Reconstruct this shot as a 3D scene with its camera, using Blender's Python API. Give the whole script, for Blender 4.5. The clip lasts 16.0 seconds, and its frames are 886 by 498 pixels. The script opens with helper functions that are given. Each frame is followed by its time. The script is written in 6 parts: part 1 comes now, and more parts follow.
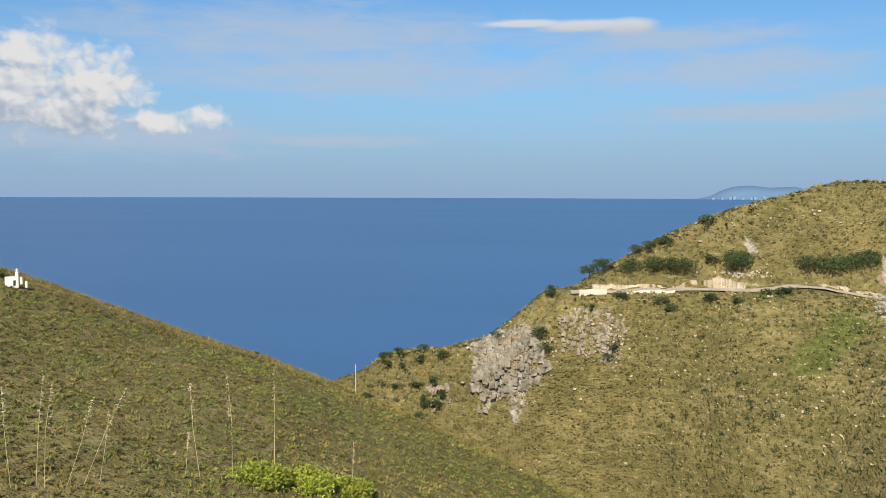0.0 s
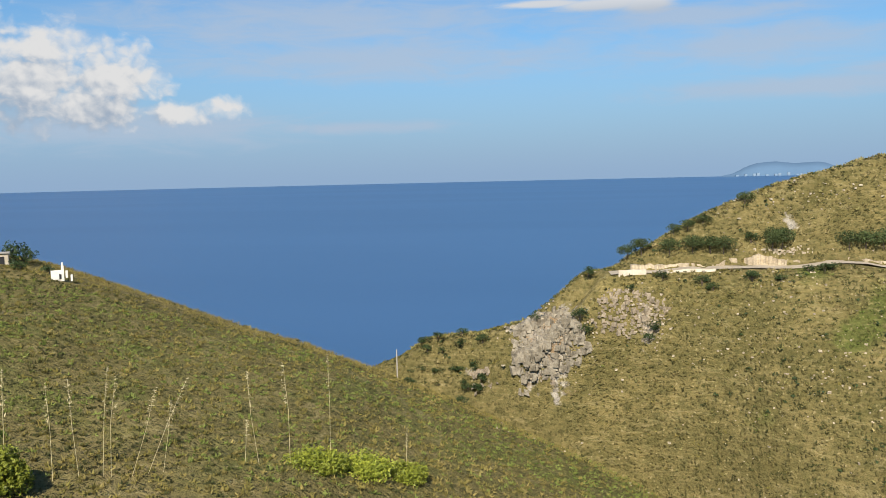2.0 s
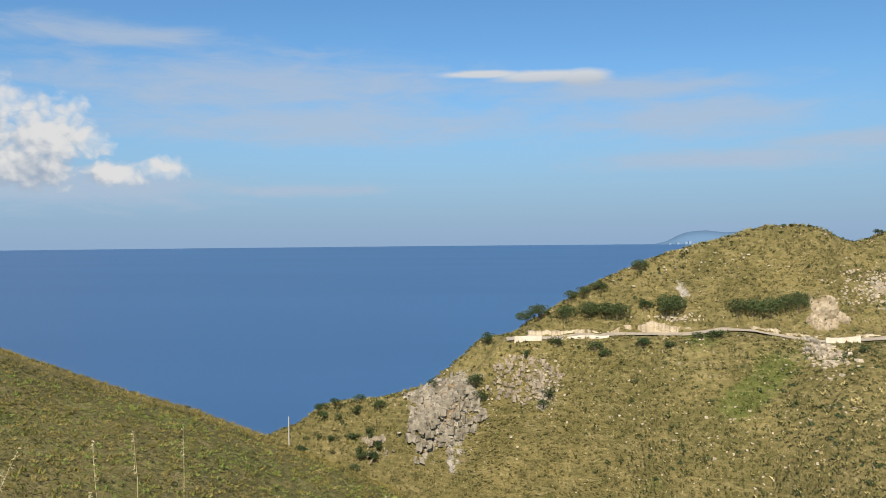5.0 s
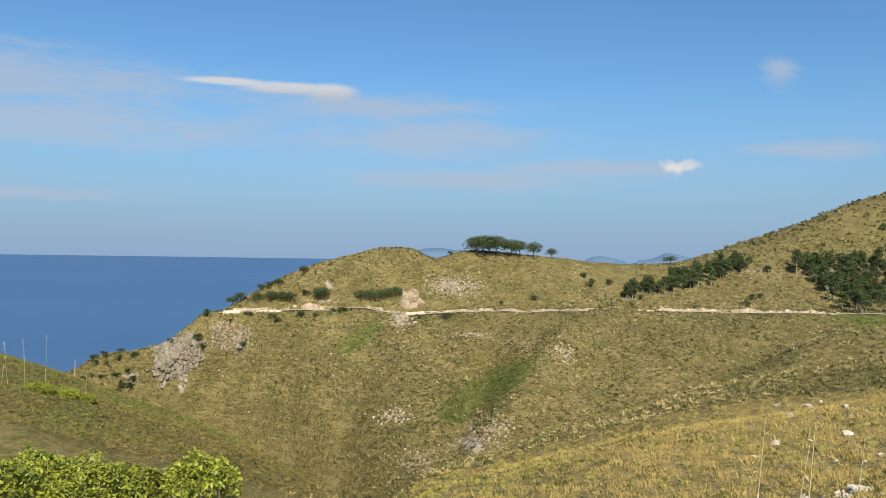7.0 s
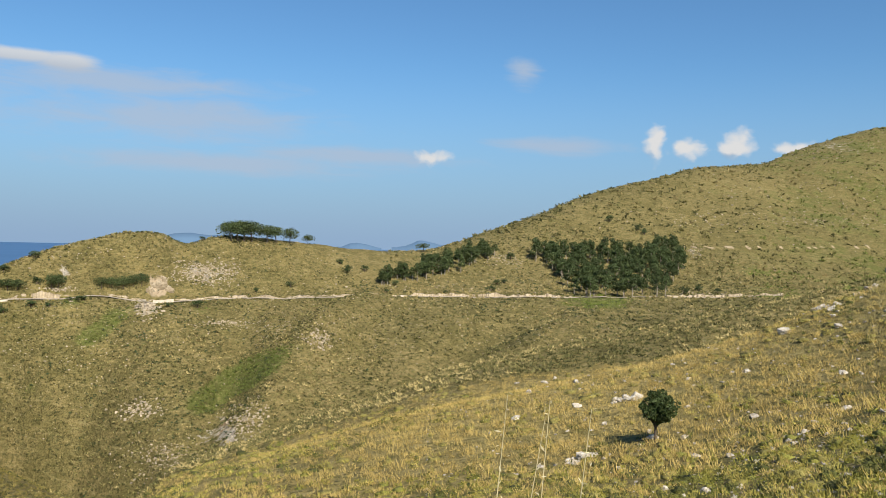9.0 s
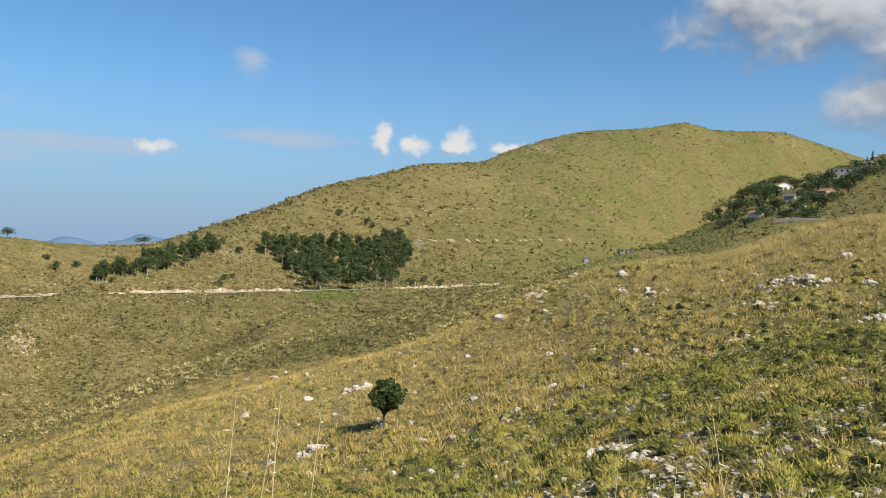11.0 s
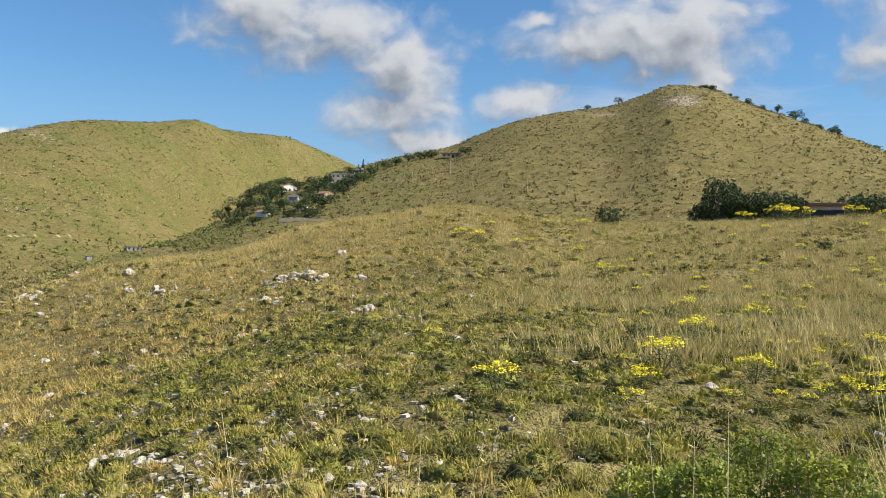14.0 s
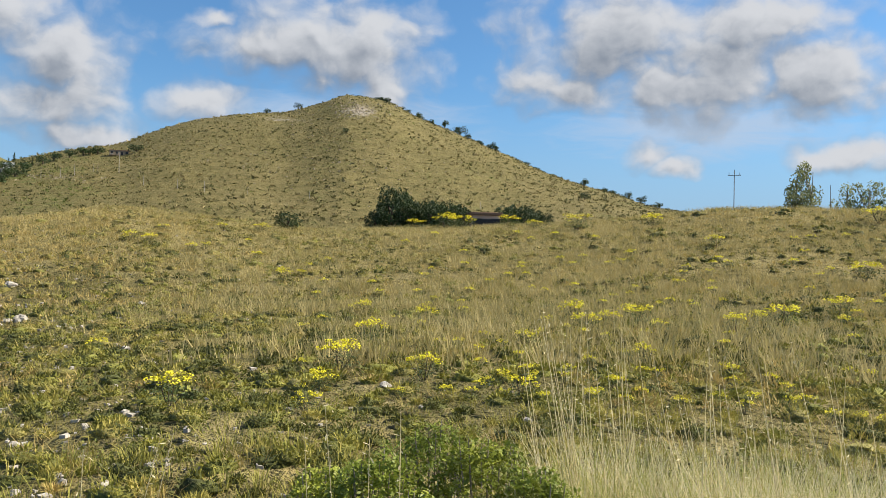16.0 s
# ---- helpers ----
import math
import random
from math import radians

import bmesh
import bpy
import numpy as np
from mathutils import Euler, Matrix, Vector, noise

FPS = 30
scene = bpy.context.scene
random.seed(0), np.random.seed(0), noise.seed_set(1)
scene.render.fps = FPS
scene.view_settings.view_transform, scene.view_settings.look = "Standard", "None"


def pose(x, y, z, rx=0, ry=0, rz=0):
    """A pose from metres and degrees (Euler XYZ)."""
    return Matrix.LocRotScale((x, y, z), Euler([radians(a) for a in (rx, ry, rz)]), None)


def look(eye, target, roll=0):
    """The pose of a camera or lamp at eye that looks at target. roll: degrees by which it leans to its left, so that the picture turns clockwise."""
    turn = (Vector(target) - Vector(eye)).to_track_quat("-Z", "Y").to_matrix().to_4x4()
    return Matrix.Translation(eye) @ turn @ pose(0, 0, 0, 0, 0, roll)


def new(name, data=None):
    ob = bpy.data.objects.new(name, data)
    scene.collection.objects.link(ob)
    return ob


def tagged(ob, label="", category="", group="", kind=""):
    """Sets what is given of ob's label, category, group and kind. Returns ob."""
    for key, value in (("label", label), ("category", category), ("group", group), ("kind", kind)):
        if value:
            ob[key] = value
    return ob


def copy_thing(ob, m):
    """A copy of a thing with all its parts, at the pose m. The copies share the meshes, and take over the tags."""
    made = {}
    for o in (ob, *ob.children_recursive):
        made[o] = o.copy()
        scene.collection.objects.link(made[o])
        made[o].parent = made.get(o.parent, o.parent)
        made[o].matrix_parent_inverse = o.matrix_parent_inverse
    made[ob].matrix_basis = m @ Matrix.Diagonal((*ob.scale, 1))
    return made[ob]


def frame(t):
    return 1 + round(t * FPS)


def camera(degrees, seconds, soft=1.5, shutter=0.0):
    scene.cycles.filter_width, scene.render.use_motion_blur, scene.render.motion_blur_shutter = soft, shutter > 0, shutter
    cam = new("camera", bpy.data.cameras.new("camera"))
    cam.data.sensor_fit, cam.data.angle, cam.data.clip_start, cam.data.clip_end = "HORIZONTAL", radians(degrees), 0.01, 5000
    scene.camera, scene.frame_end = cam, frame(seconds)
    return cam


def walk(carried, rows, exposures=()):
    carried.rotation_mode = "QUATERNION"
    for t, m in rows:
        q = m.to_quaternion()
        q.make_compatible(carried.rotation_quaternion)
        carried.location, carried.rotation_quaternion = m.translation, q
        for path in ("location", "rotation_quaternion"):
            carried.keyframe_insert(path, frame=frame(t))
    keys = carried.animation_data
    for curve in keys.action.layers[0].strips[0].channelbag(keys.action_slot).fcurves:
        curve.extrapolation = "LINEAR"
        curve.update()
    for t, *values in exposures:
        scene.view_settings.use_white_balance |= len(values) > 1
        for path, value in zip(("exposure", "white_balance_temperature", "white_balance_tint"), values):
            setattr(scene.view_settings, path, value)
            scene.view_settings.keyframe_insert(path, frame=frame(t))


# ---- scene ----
# The eye stands EYE metres above the sea, on a grassy headland; azimuths run clockwise from the y axis.
EYE, DIP, REACH = 28.0, 0.32, 58.0
cam = camera(56.0, 16.0, soft=0.6)


def azimuth(a):
    return Vector((math.sin(radians(a)), math.cos(radians(a)), 0.0))


# seconds, heading, pitch, roll
TURNS = [
    (0.0, -6.11, -2.06, 0.19), (0.5, -6.68, -2.06, 0.05), (1.0, -7.2, -2.1, -0.28), (1.5, -7.55, -2.36, -0.77),
    (2.0, -7.64, -2.68, -1.31), (2.5, -7.7, -2.66, -1.75), (3.0, -8.35, -2.25, -1.9), (3.2, -8.8, -1.84, -1.9),
    (5.3, -1.36, 0.0, -0.2), (5.5, 0.45, 0.09, 0.0), (6.0, 5.08, 0.51, 0.25), (6.5, 9.74, 0.76, 0.58), (7.0, 14.1, 0.79, 0.89),
    (7.5, 18.17, 0.67, 1.05), (8.0, 22.31, 0.44, 1.1), (8.5, 26.62, 0.26, 1.26), (9.0, 30.73, 0.18, 1.35),
    (9.5, 35.45, 0.16, 1.31), (10.0, 40.63, 0.11, 1.23), (10.2, 42.58, 0.08, 1.23), (12.3, 58.86, 0.41, 1.07),
    (12.5, 60.65, 0.44, 1.11), (13.0, 66.19, 0.56, 1.17), (13.5, 73.58, 0.62, 1.33), (14.0, 81.91, 0.68, 1.33),
    (14.5, 89.88, 0.67, 1.16), (15.0, 96.31, 0.86, 1.16), (15.5, 100.74, 1.2, 1.34), (16.0, 103.69, 1.5, 1.27),
]


def smooth_through(xs, ys, x):
    """Monotone cubic through (xs, ys), sampled at x."""
    xs, ys, x = np.asarray(xs, float), np.asarray(ys, float), np.asarray(x, float)
    h = np.diff(xs)
    d = np.diff(ys) / h
    m = np.zeros(len(xs))
    same = d[:-1] * d[1:] > 0
    w1, w2 = 2 * h[1:] + h[:-1], h[1:] + 2 * h[:-1]
    safe = np.where(same, d[:-1], 1.0), np.where(same, d[1:], 1.0)
    m[1:-1] = np.where(same, (w1 + w2) / (w1 / safe[0] + w2 / safe[1]), 0.0)
    m[0], m[-1] = d[0], d[-1]
    i = np.clip(np.searchsorted(xs, x) - 1, 0, len(h) - 1)
    s = np.clip((x - xs[i]) / h[i], 0, 1)
    a, b = ys[i], ys[i + 1]
    return a * (1 + 2 * s) * (1 - s) ** 2 + b * s * s * (3 - 2 * s) + h[i] * (m[i] * s * (1 - s) ** 2 - m[i + 1] * s * s * (1 - s))


def advance(t):
    """Metres by which the camera stands out over the valley; it draws back between 5.3 and 7.0 s."""
    start, ramp, speed = 5.34, 0.14, 38.4
    u = t - start
    if u <= 0:
        return REACH
    gone = speed * u * u / (2 * ramp) if u < ramp else speed * (u - ramp / 2)
    left = REACH - gone
    brake = speed * ramp / 2
    if left < brake:
        v = u - (ramp / 2 + (REACH - brake) / speed)
        left = max(0.0, brake - speed * v + speed * v * v / (2 * 2 * ramp)) if v < 2 * ramp else 0.0
    return left


times = [row[0] for row in TURNS] + [5.3 + 0.1 * i for i in range(1, 20) if abs((5.3 + 0.1 * i) * 2 % 1) > 0.05]
times = sorted(set(round(t, 2) for t in times))
path = []
for t in times:
    yaw, pitch, roll = (float(smooth_through([r[0] for r in TURNS], [r[i] for r in TURNS], [t])[0]) for i in (1, 2, 3))
    out = advance(t)
    gain = 140.0 / (140.0 - out)
    rise = math.tan(radians(pitch)) * gain - math.tan(radians(DIP))
    eye = azimuth(yaw) * out + Vector((0, 0, EYE))
    path.append((t, look(eye, eye + azimuth(yaw) + Vector((0, 0, rise)), roll)))
walk(cam, path, [(0.0, 0.72), (7.0, 0.67), (10.0, 0.69), (12.5, 0.83), (14.0, 0.88), (16.0, 0.90)])

# ---- light ----
SUN_AZ, SUN_EL = 184.0, 42.0
sun = new("sun", bpy.data.lights.new("sun", "SUN"))
sun.data.energy, sun.data.angle, sun.data.color = 5.0, radians(0.6), (1.0, 0.90, 0.74)
sun.matrix_world = look(azimuth(SUN_AZ) * math.cos(radians(SUN_EL)) * 100 + Vector((0, 0, 100 * math.sin(radians(SUN_EL)))), (0, 0, 0))


class Nodes:
    """Short hand for a node tree."""

    def __init__(self, tree):
        self.tree = tree
        tree.nodes.clear()

    def add(self, kind, **sets):
        n = self.tree.nodes.new(kind)
        for k, v in sets.items():
            if k in n.inputs:
                self.put(n.inputs[k], v)
        return n

    def put(self, socket, v):
        if isinstance(v, bpy.types.NodeSocket):
            self.tree.links.new(v, socket)
        else:
            socket.default_value = v

    def math(self, op, a, b=0.0, c=0.0, clamp=False):
        n = self.tree.nodes.new("ShaderNodeMath")
        n.operation, n.use_clamp = op, clamp
        for s, v in zip(n.inputs, (a, b, c)):
            self.put(s, v)
        return n.outputs[0]

    def vec(self, op, a, b=(0, 0, 0), scale=None):
        n = self.tree.nodes.new("ShaderNodeVectorMath")
        n.operation = op
        self.put(n.inputs[0], a)
        self.put(n.inputs[1], b)
        if scale is not None:
            self.put(n.inputs[3], scale)
        return n.outputs["Value"] if op in ("DOT_PRODUCT", "LENGTH") else n.outputs[0]

    def mix(self, f, a, b, blend="MIX"):
        n = self.tree.nodes.new("ShaderNodeMix")
        n.data_type, n.blend_type = "RGBA", blend
        self.put(n.inputs[0], f)
        for s, v in ((n.inputs[6], a), (n.inputs[7], b)):
            self.put(s, v if isinstance(v, bpy.types.NodeSocket) else (*v[:3], 1.0))
        return n.outputs[2]

    def noise(self, vec, scale, detail=4.0, rough=0.55, kind="FBM", dist=0.0):
        n = self.tree.nodes.new("ShaderNodeTexNoise")
        n.inputs["Scale"].default_value, n.inputs["Detail"].default_value = scale, detail
        n.inputs["Roughness"].default_value, n.inputs["Distortion"].default_value = rough, dist
        self.put(n.inputs["Vector"], vec)
        return n.outputs[0]

    def ramp(self, f, lo, hi, a=0.0, b=1.0):
        n = self.tree.nodes.new("ShaderNodeMapRange")
        n.interpolation_type = "SMOOTHSTEP"
        for s, v in zip(n.inputs, (f, lo, hi, a, b)):
            self.put(s, v)
        return n.outputs[0]


world = bpy.data.worlds.new("sky")
scene.world = world
world.use_nodes = True
W = Nodes(world.node_tree)
sky = W.add("ShaderNodeTexSky")
sky.sky_type, sky.sun_disc = "NISHITA", False
sky.sun_elevation, sky.sun_rotation = radians(SUN_EL), radians(SUN_AZ)
sky.air_density, sky.dust_density, sky.ozone_density, sky.altitude = 1.0, 0.6, 1.5, 100.0
ray = W.add("ShaderNodeTexCoord").outputs["Generated"]
axes = W.add("ShaderNodeSeparateXYZ", Vector=ray)
heading = W.math("MULTIPLY", W.math("ARCTAN2", axes.outputs[0], axes.outputs[1]), 57.2958)
height = W.math("MULTIPLY", W.math("ARCSINE", axes.outputs[2]), 57.2958)
plane = W.add("ShaderNodeCombineXYZ", X=heading, Y=height, Z=0.0).outputs[0]

# clouds: heading, height, half width, half height (degrees)
FAIR = [(-34.0, 6.3, 6.0, 3.0), (-32.4, 8.0, 3.0, 2.2), (-28.6, 6.6, 3.4, 2.6), (-38.0, 7.6, 5.0, 3.8), (-30.5, 4.9, 5.4, 1.6), (-22.0, 4.9, 1.8, 0.7), (-25.2, 4.7, 2.6, 1.0),
        (29.9, 6.1, 1.2, 0.5), (44.9, 7.3, 0.7, 1.2), (46.8, 6.9, 1.3, 0.75), (49.9, 7.1, 1.1, 1.0), (53.5, 6.8, 1.2, 0.6)]
TRAIL = [(6.2, 10.9, 2.6, 0.75), (3.4, 11.05, 4.6, 0.55), (-0.6, 11.25, 4.2, 0.36)]
BANK = [(70.2, 15.6, 6.0, 3.2), (74.0, 14.6, 5.0, 2.4), (79.4, 12.4, 4.2, 3.0), (78.4, 9.6, 5.2, 1.8), (80.6, 7.6, 3.6, 1.1), (86.8, 10.4, 3.4, 1.4), (91.0, 14.2, 4.6, 2.0),
        (94.6, 14.6, 6.4, 3.0), (98.2, 14.6, 4.8, 3.4), (99.4, 12.6, 2.8, 2.0), (111.4, 12.3, 4.2, 1.9), (115.6, 15.8, 7.2, 3.8), (119.4, 12.0, 6.4, 2.8), (123.5, 15.0, 8.0, 3.6), (127.8, 12.6, 5.0, 3.0),
        (114.0, 14.4, 5.0, 3.0), (121.5, 14.0, 7.0, 3.6), (117.6, 7.9, 1.6, 1.2), (119.0, 7.1, 1.8, 0.9), (130.0, 7.4, 3.6, 1.4), (63.0, 22.0, 6.0, 2.0), (88.0, 15.6, 1.8, 0.7), (143, 12, 8, 3), (155, 17, 10, 3)]
VEIL = [(-16.0, 10.4, 16.0, 2.2), (-28.0, 3.6, 12.0, 1.5), (-14.0, 3.5, 7.0, 0.5), (96.0, 9.5, 9.0, 2.0), (121.0, 9.5, 9.0, 2.2), (12.0, 8.0, 10.0, 1.5), (16.0, 5.2, 11.0, 0.8), (-25.0, 13.2, 8.0, 0.9),
        (-12.0, 8.0, 17.0, 1.6), (9.0, 10.0, 10.0, 1.0), (39.0, 7.0, 5.0, 0.6), (24.0, 6.0, 8.0, 0.7), (36.0, 12.0, 1.2, 1.0)]


def lobes(rows, at):
    """The greatest of the soft lobes, 1 in the middle and 0 at the rim."""
    best = 0.0
    for az, el, wide, tall in rows:
        d = W.vec("LENGTH", W.vec("DIVIDE", W.vec("SUBTRACT", at, (az, el, 0)), (wide, tall, 1)))
        best = W.math("MAXIMUM", best, W.math("SUBTRACT", 1.0, d)) if best else W.math("SUBTRACT", 1.0, d)
    return best


def streaks(rows, at, gain):
    """Thin drawn-out veils."""
    at = W.vec("MULTIPLY", at, (1, 1, 0))
    n = W.noise(W.vec("MULTIPLY", at, (1.0, 4.5, 1.0)), 0.20, 9, 0.62, dist=0.6)
    return W.math("ADD", W.math("MULTIPLY", lobes(rows, at), 1.2), W.math("MULTIPLY", W.math("SUBTRACT", n, 0.5), gain))


def billow(at, scale):
    n = W.tree.nodes.new("ShaderNodeTexVoronoi")
    n.feature, n.voronoi_dimensions = "SMOOTH_F1", "2D"
    n.inputs["Scale"].default_value, n.inputs["Smoothness"].default_value = scale, 0.35
    W.put(n.inputs["Vector"], at)
    return W.math("SUBTRACT", 0.42, n.outputs["Distance"])


def heap(rows, at, grain):
    """How thick the heaped cloud is: lobes with rounded knobs at three sizes and frayed rims."""
    at = W.vec("MULTIPLY", at, (1, 1, 0))
    drift = W.add("ShaderNodeTexNoise", Vector=at, Scale=0.45 * grain, Detail=4.0)
    bent = W.vec("ADD", at, W.vec("SCALE", W.vec("SUBTRACT", drift.outputs["Color"], (0.5, 0.5, 0.5)), scale=1.7 / grain))
    bent = W.vec("MULTIPLY", bent, (1, 1.25, 0))
    knobs = W.math("ADD", W.math("MULTIPLY", billow(bent, 0.42 * grain), 0.85), W.math("MULTIPLY", billow(bent, 1.1 * grain), 0.42))
    fray = W.math("MULTIPLY", W.math("SUBTRACT", W.noise(bent, 0.6 * grain, 9, 0.56), 0.5), 1.5)
    return W.math("ADD", W.math("MULTIPLY", lobes(rows, bent_to(bent)), 1.5), W.math("ADD", knobs, fray))


def bent_to(v):
    return W.vec("MULTIPLY", v, (1, 0.8, 0))


thin = streaks(VEIL, plane, 2.3)


def heaped(rows, dark, light, grain, soft, thick=0.0):
    """Cover and colour of heaped clouds, lit from above and from the sun's side."""
    here, close, high = heap(rows, plane, grain), heap(rows, W.vec("ADD", plane, (0.22, 0.36, 0)), grain), heap(rows, W.vec("ADD", plane, (0.9, 1.9, 0)), grain)
    shade = W.math("ADD", W.math("MULTIPLY", W.math("SUBTRACT", here, close), 0.6), W.math("MULTIPLY", W.math("SUBTRACT", here, high), 0.55))
    shade = W.math("SUBTRACT", shade, W.math("MULTIPLY", W.ramp(here, 1.0, 2.1), thick))
    return W.ramp(here, -0.25, soft), W.mix(W.ramp(shade, -0.9, 0.8), dark, light)


# haze low over the horizon, then veils, then heaps
clear = W.mix(1.0, sky.outputs[0], (0.60, 0.93, 1.17), "MULTIPLY")
clear = W.mix(W.ramp(height, -1.0, 13.0, 0.95, 0.0), clear, (2.65, 3.85, 5.65))
veiled = W.mix(W.ramp(thin, -0.45, 1.1, 0.0, 0.75), clear, (4.1, 4.9, 6.1))
trail = streaks(TRAIL, plane, 0.9)
veiled = W.mix(W.ramp(trail, 0.0, 0.75, 0.0, 0.9), veiled, W.mix(W.ramp(height, 10.4, 11.3), (4.6, 5.0, 5.6), (6.3, 6.4, 6.5)))
cover, puff = heaped(FAIR, (3.2, 3.9, 4.9), (6.9, 6.9, 6.9), 1.5, 1.0)
full = W.mix(cover, veiled, puff)
cover, puff = heaped([(a, e, 1.15 * w, 1.15 * h) for a, e, w, h in BANK], (1.85, 2.2, 2.75), (5.4, 5.55, 5.85), 0.62, 1.2, 0.7)
full = W.mix(cover, full, puff)
background = W.add("ShaderNodeBackground", Color=full, Strength=0.066)
W.tree.links.new(background.outputs[0], W.add("ShaderNodeOutputWorld").inputs[0])

# ---- materials ----


def material(name, colour, rough=0.8, second=None, scale=5.0, metal=0.0, bump=0.0, bump_scale=40.0, vary=0.0, translucent=0.0, spec=0.3):
    """A plain surface with grain at two scales, relief and, for repeats, a tint of its own."""
    mat = bpy.data.materials.new(name)
    mat.use_nodes = True
    n = Nodes(mat.node_tree)
    at = n.add("ShaderNodeTexCoord").outputs["Object"]
    second = second or tuple(c * 0.72 for c in colour)
    mixed = n.ramp(n.math("ADD", n.math("MULTIPLY", n.noise(at, scale), 0.6), n.math("MULTIPLY", n.noise(at, scale * 7.3), 0.4)), 0.35, 0.65)
    tint = n.mix(mixed, colour, second)
    if vary:
        info = n.add("ShaderNodeObjectInfo").outputs["Random"]
        isle = n.add("ShaderNodeNewGeometry").outputs["Random Per Island"]
        value = n.math("ADD", 1 - vary, n.math("MULTIPLY", n.math("ADD", info, isle), vary))
        tint = n.mix(1.0, tint, n.vec("SCALE", (1, 1, 1), scale=value), "MULTIPLY")
    shader = n.add("ShaderNodeBsdfPrincipled", **{"Base Color": tint, "Roughness": rough, "Metallic": metal, "Specular IOR Level": spec})
    if bump:
        shader_bump = n.add("ShaderNodeBump", Strength=bump, Distance=0.02, Height=n.noise(at, bump_scale))
        n.tree.links.new(shader_bump.outputs[0], shader.inputs["Normal"])
    result = shader.outputs[0]
    if translucent:
        glow = n.add("ShaderNodeBsdfTranslucent", Color=tint)
        both = n.add("ShaderNodeMixShader", Fac=translucent)
        n.tree.links.new(result, both.inputs[1])
        n.tree.links.new(glow.outputs[0], both.inputs[2])
        result = both.outputs[0]
    n.tree.links.new(result, n.add("ShaderNodeOutputMaterial").inputs[0])
    return mat


def ground_material():
    """Dry grass, green scrub, limestone and bare earth, mixed by the painted zones and by noise at several sizes."""
    mat = bpy.data.materials.new("hillside_grass")
    mat.use_nodes = True
    n = Nodes(mat.node_tree)
    at = n.add("ShaderNodeTexCoord").outputs["Object"]
    zone = n.tree.nodes.new("ShaderNodeAttribute")
    zone.attribute_name = "zone"
    split = n.add("ShaderNodeSeparateColor", Color=zone.outputs["Color"])
    dry, lush, rock, bare = split.outputs[0], split.outputs[1], split.outputs[2], zone.outputs["Alpha"]
    broad, mid, fine, grain = n.noise(at, 0.03, 5), n.noise(at, 0.22, 5), n.noise(at, 1.6, 4, 0.65), n.noise(at, 9.0, 3, 0.7)
    spread = n.math("ADD", n.math("MULTIPLY", broad, 0.45), n.math("MULTIPLY", mid, 0.55))
    grass = n.mix(n.ramp(spread, 0.38, 0.64), (0.150, 0.126, 0.048), (0.235, 0.188, 0.082))
    straw = n.mix(n.ramp(mid, 0.35, 0.65), (0.38, 0.305, 0.125), (0.28, 0.225, 0.085))
    grass = n.mix(n.ramp(n.math("ADD", dry, n.math("MULTIPLY", n.math("SUBTRACT", mid, 0.5), 1.2)), 0.25, 0.85), grass, straw)
    green = n.mix(fine, (0.075, 0.10, 0.022), (0.14, 0.155, 0.042))
    grass = n.mix(n.ramp(n.math("ADD", lush, n.math("MULTIPLY", n.math("SUBTRACT", mid, 0.5), 1.0)), 0.35, 0.75), grass, green)
    cell = n.tree.nodes.new("ShaderNodeTexVoronoi")
    n.put(cell.inputs["Vector"], n.vec("ADD", at, n.vec("SCALE", n.noise(at, 2.5, 3), scale=0.5)))
    cell.inputs["Scale"].default_value = 3.2
    wide = n.tree.nodes.new("ShaderNodeTexVoronoi")
    n.put(wide.inputs["Vector"], at)
    wide.inputs["Scale"].default_value = 0.6
    pick = n.add("ShaderNodeSeparateColor", Color=cell.outputs["Color"])
    dots = n.math("MULTIPLY", n.ramp(cell.outputs["Distance"], 0.22, 0.5, 1.0, 0.0), n.ramp(pick.outputs[0], 0.35, 0.55))
    pale = n.math("MULTIPLY", n.ramp(cell.outputs["Distance"], 0.15, 0.42, 1.0, 0.0), n.ramp(pick.outputs[0], 0.20, 0.10))
    knots = n.math("MULTIPLY", n.ramp(wide.outputs["Distance"], 0.15, 0.40, 1.0, 0.0), n.ramp(n.noise(at, 0.12, 3), 0.5, 0.6))
    grass = n.mix(n.math("MULTIPLY", dots, 0.45), grass, (0.060, 0.062, 0.020))
    grass = n.mix(n.math("MULTIPLY", knots, 0.4), grass, (0.050, 0.055, 0.018))
    grass = n.mix(n.math("MULTIPLY", pale, 0.7), grass, (0.40, 0.335, 0.17))
    bush = n.tree.nodes.new("ShaderNodeTexVoronoi")
    n.put(bush.inputs["Vector"], n.vec("ADD", at, n.vec("SCALE", n.noise(at, 0.9, 3), scale=1.4)))
    bush.inputs["Scale"].default_value = 1.05
    sort = n.add("ShaderNodeSeparateColor", Color=bush.outputs["Color"])
    clump = n.math("MULTIPLY", n.ramp(bush.outputs["Distance"], 0.2, 0.55, 1.0, 0.0), n.ramp(sort.outputs[0], 0.3, 0.6))
    bright = n.math("MULTIPLY", n.ramp(bush.outputs["Distance"], 0.1, 0.45, 1.0, 0.0), n.ramp(sort.outputs[1], 0.72, 0.85))
    grass = n.mix(n.math("MULTIPLY", clump, 0.45), grass, (0.050, 0.054, 0.018))
    grass = n.mix(n.math("MULTIPLY", bright, 0.45), grass, (0.32, 0.27, 0.115))
    steps = n.noise(n.vec("MULTIPLY", at, (0.4, 0.4, 2.0)), 1.0, 5, 0.65, dist=0.8)
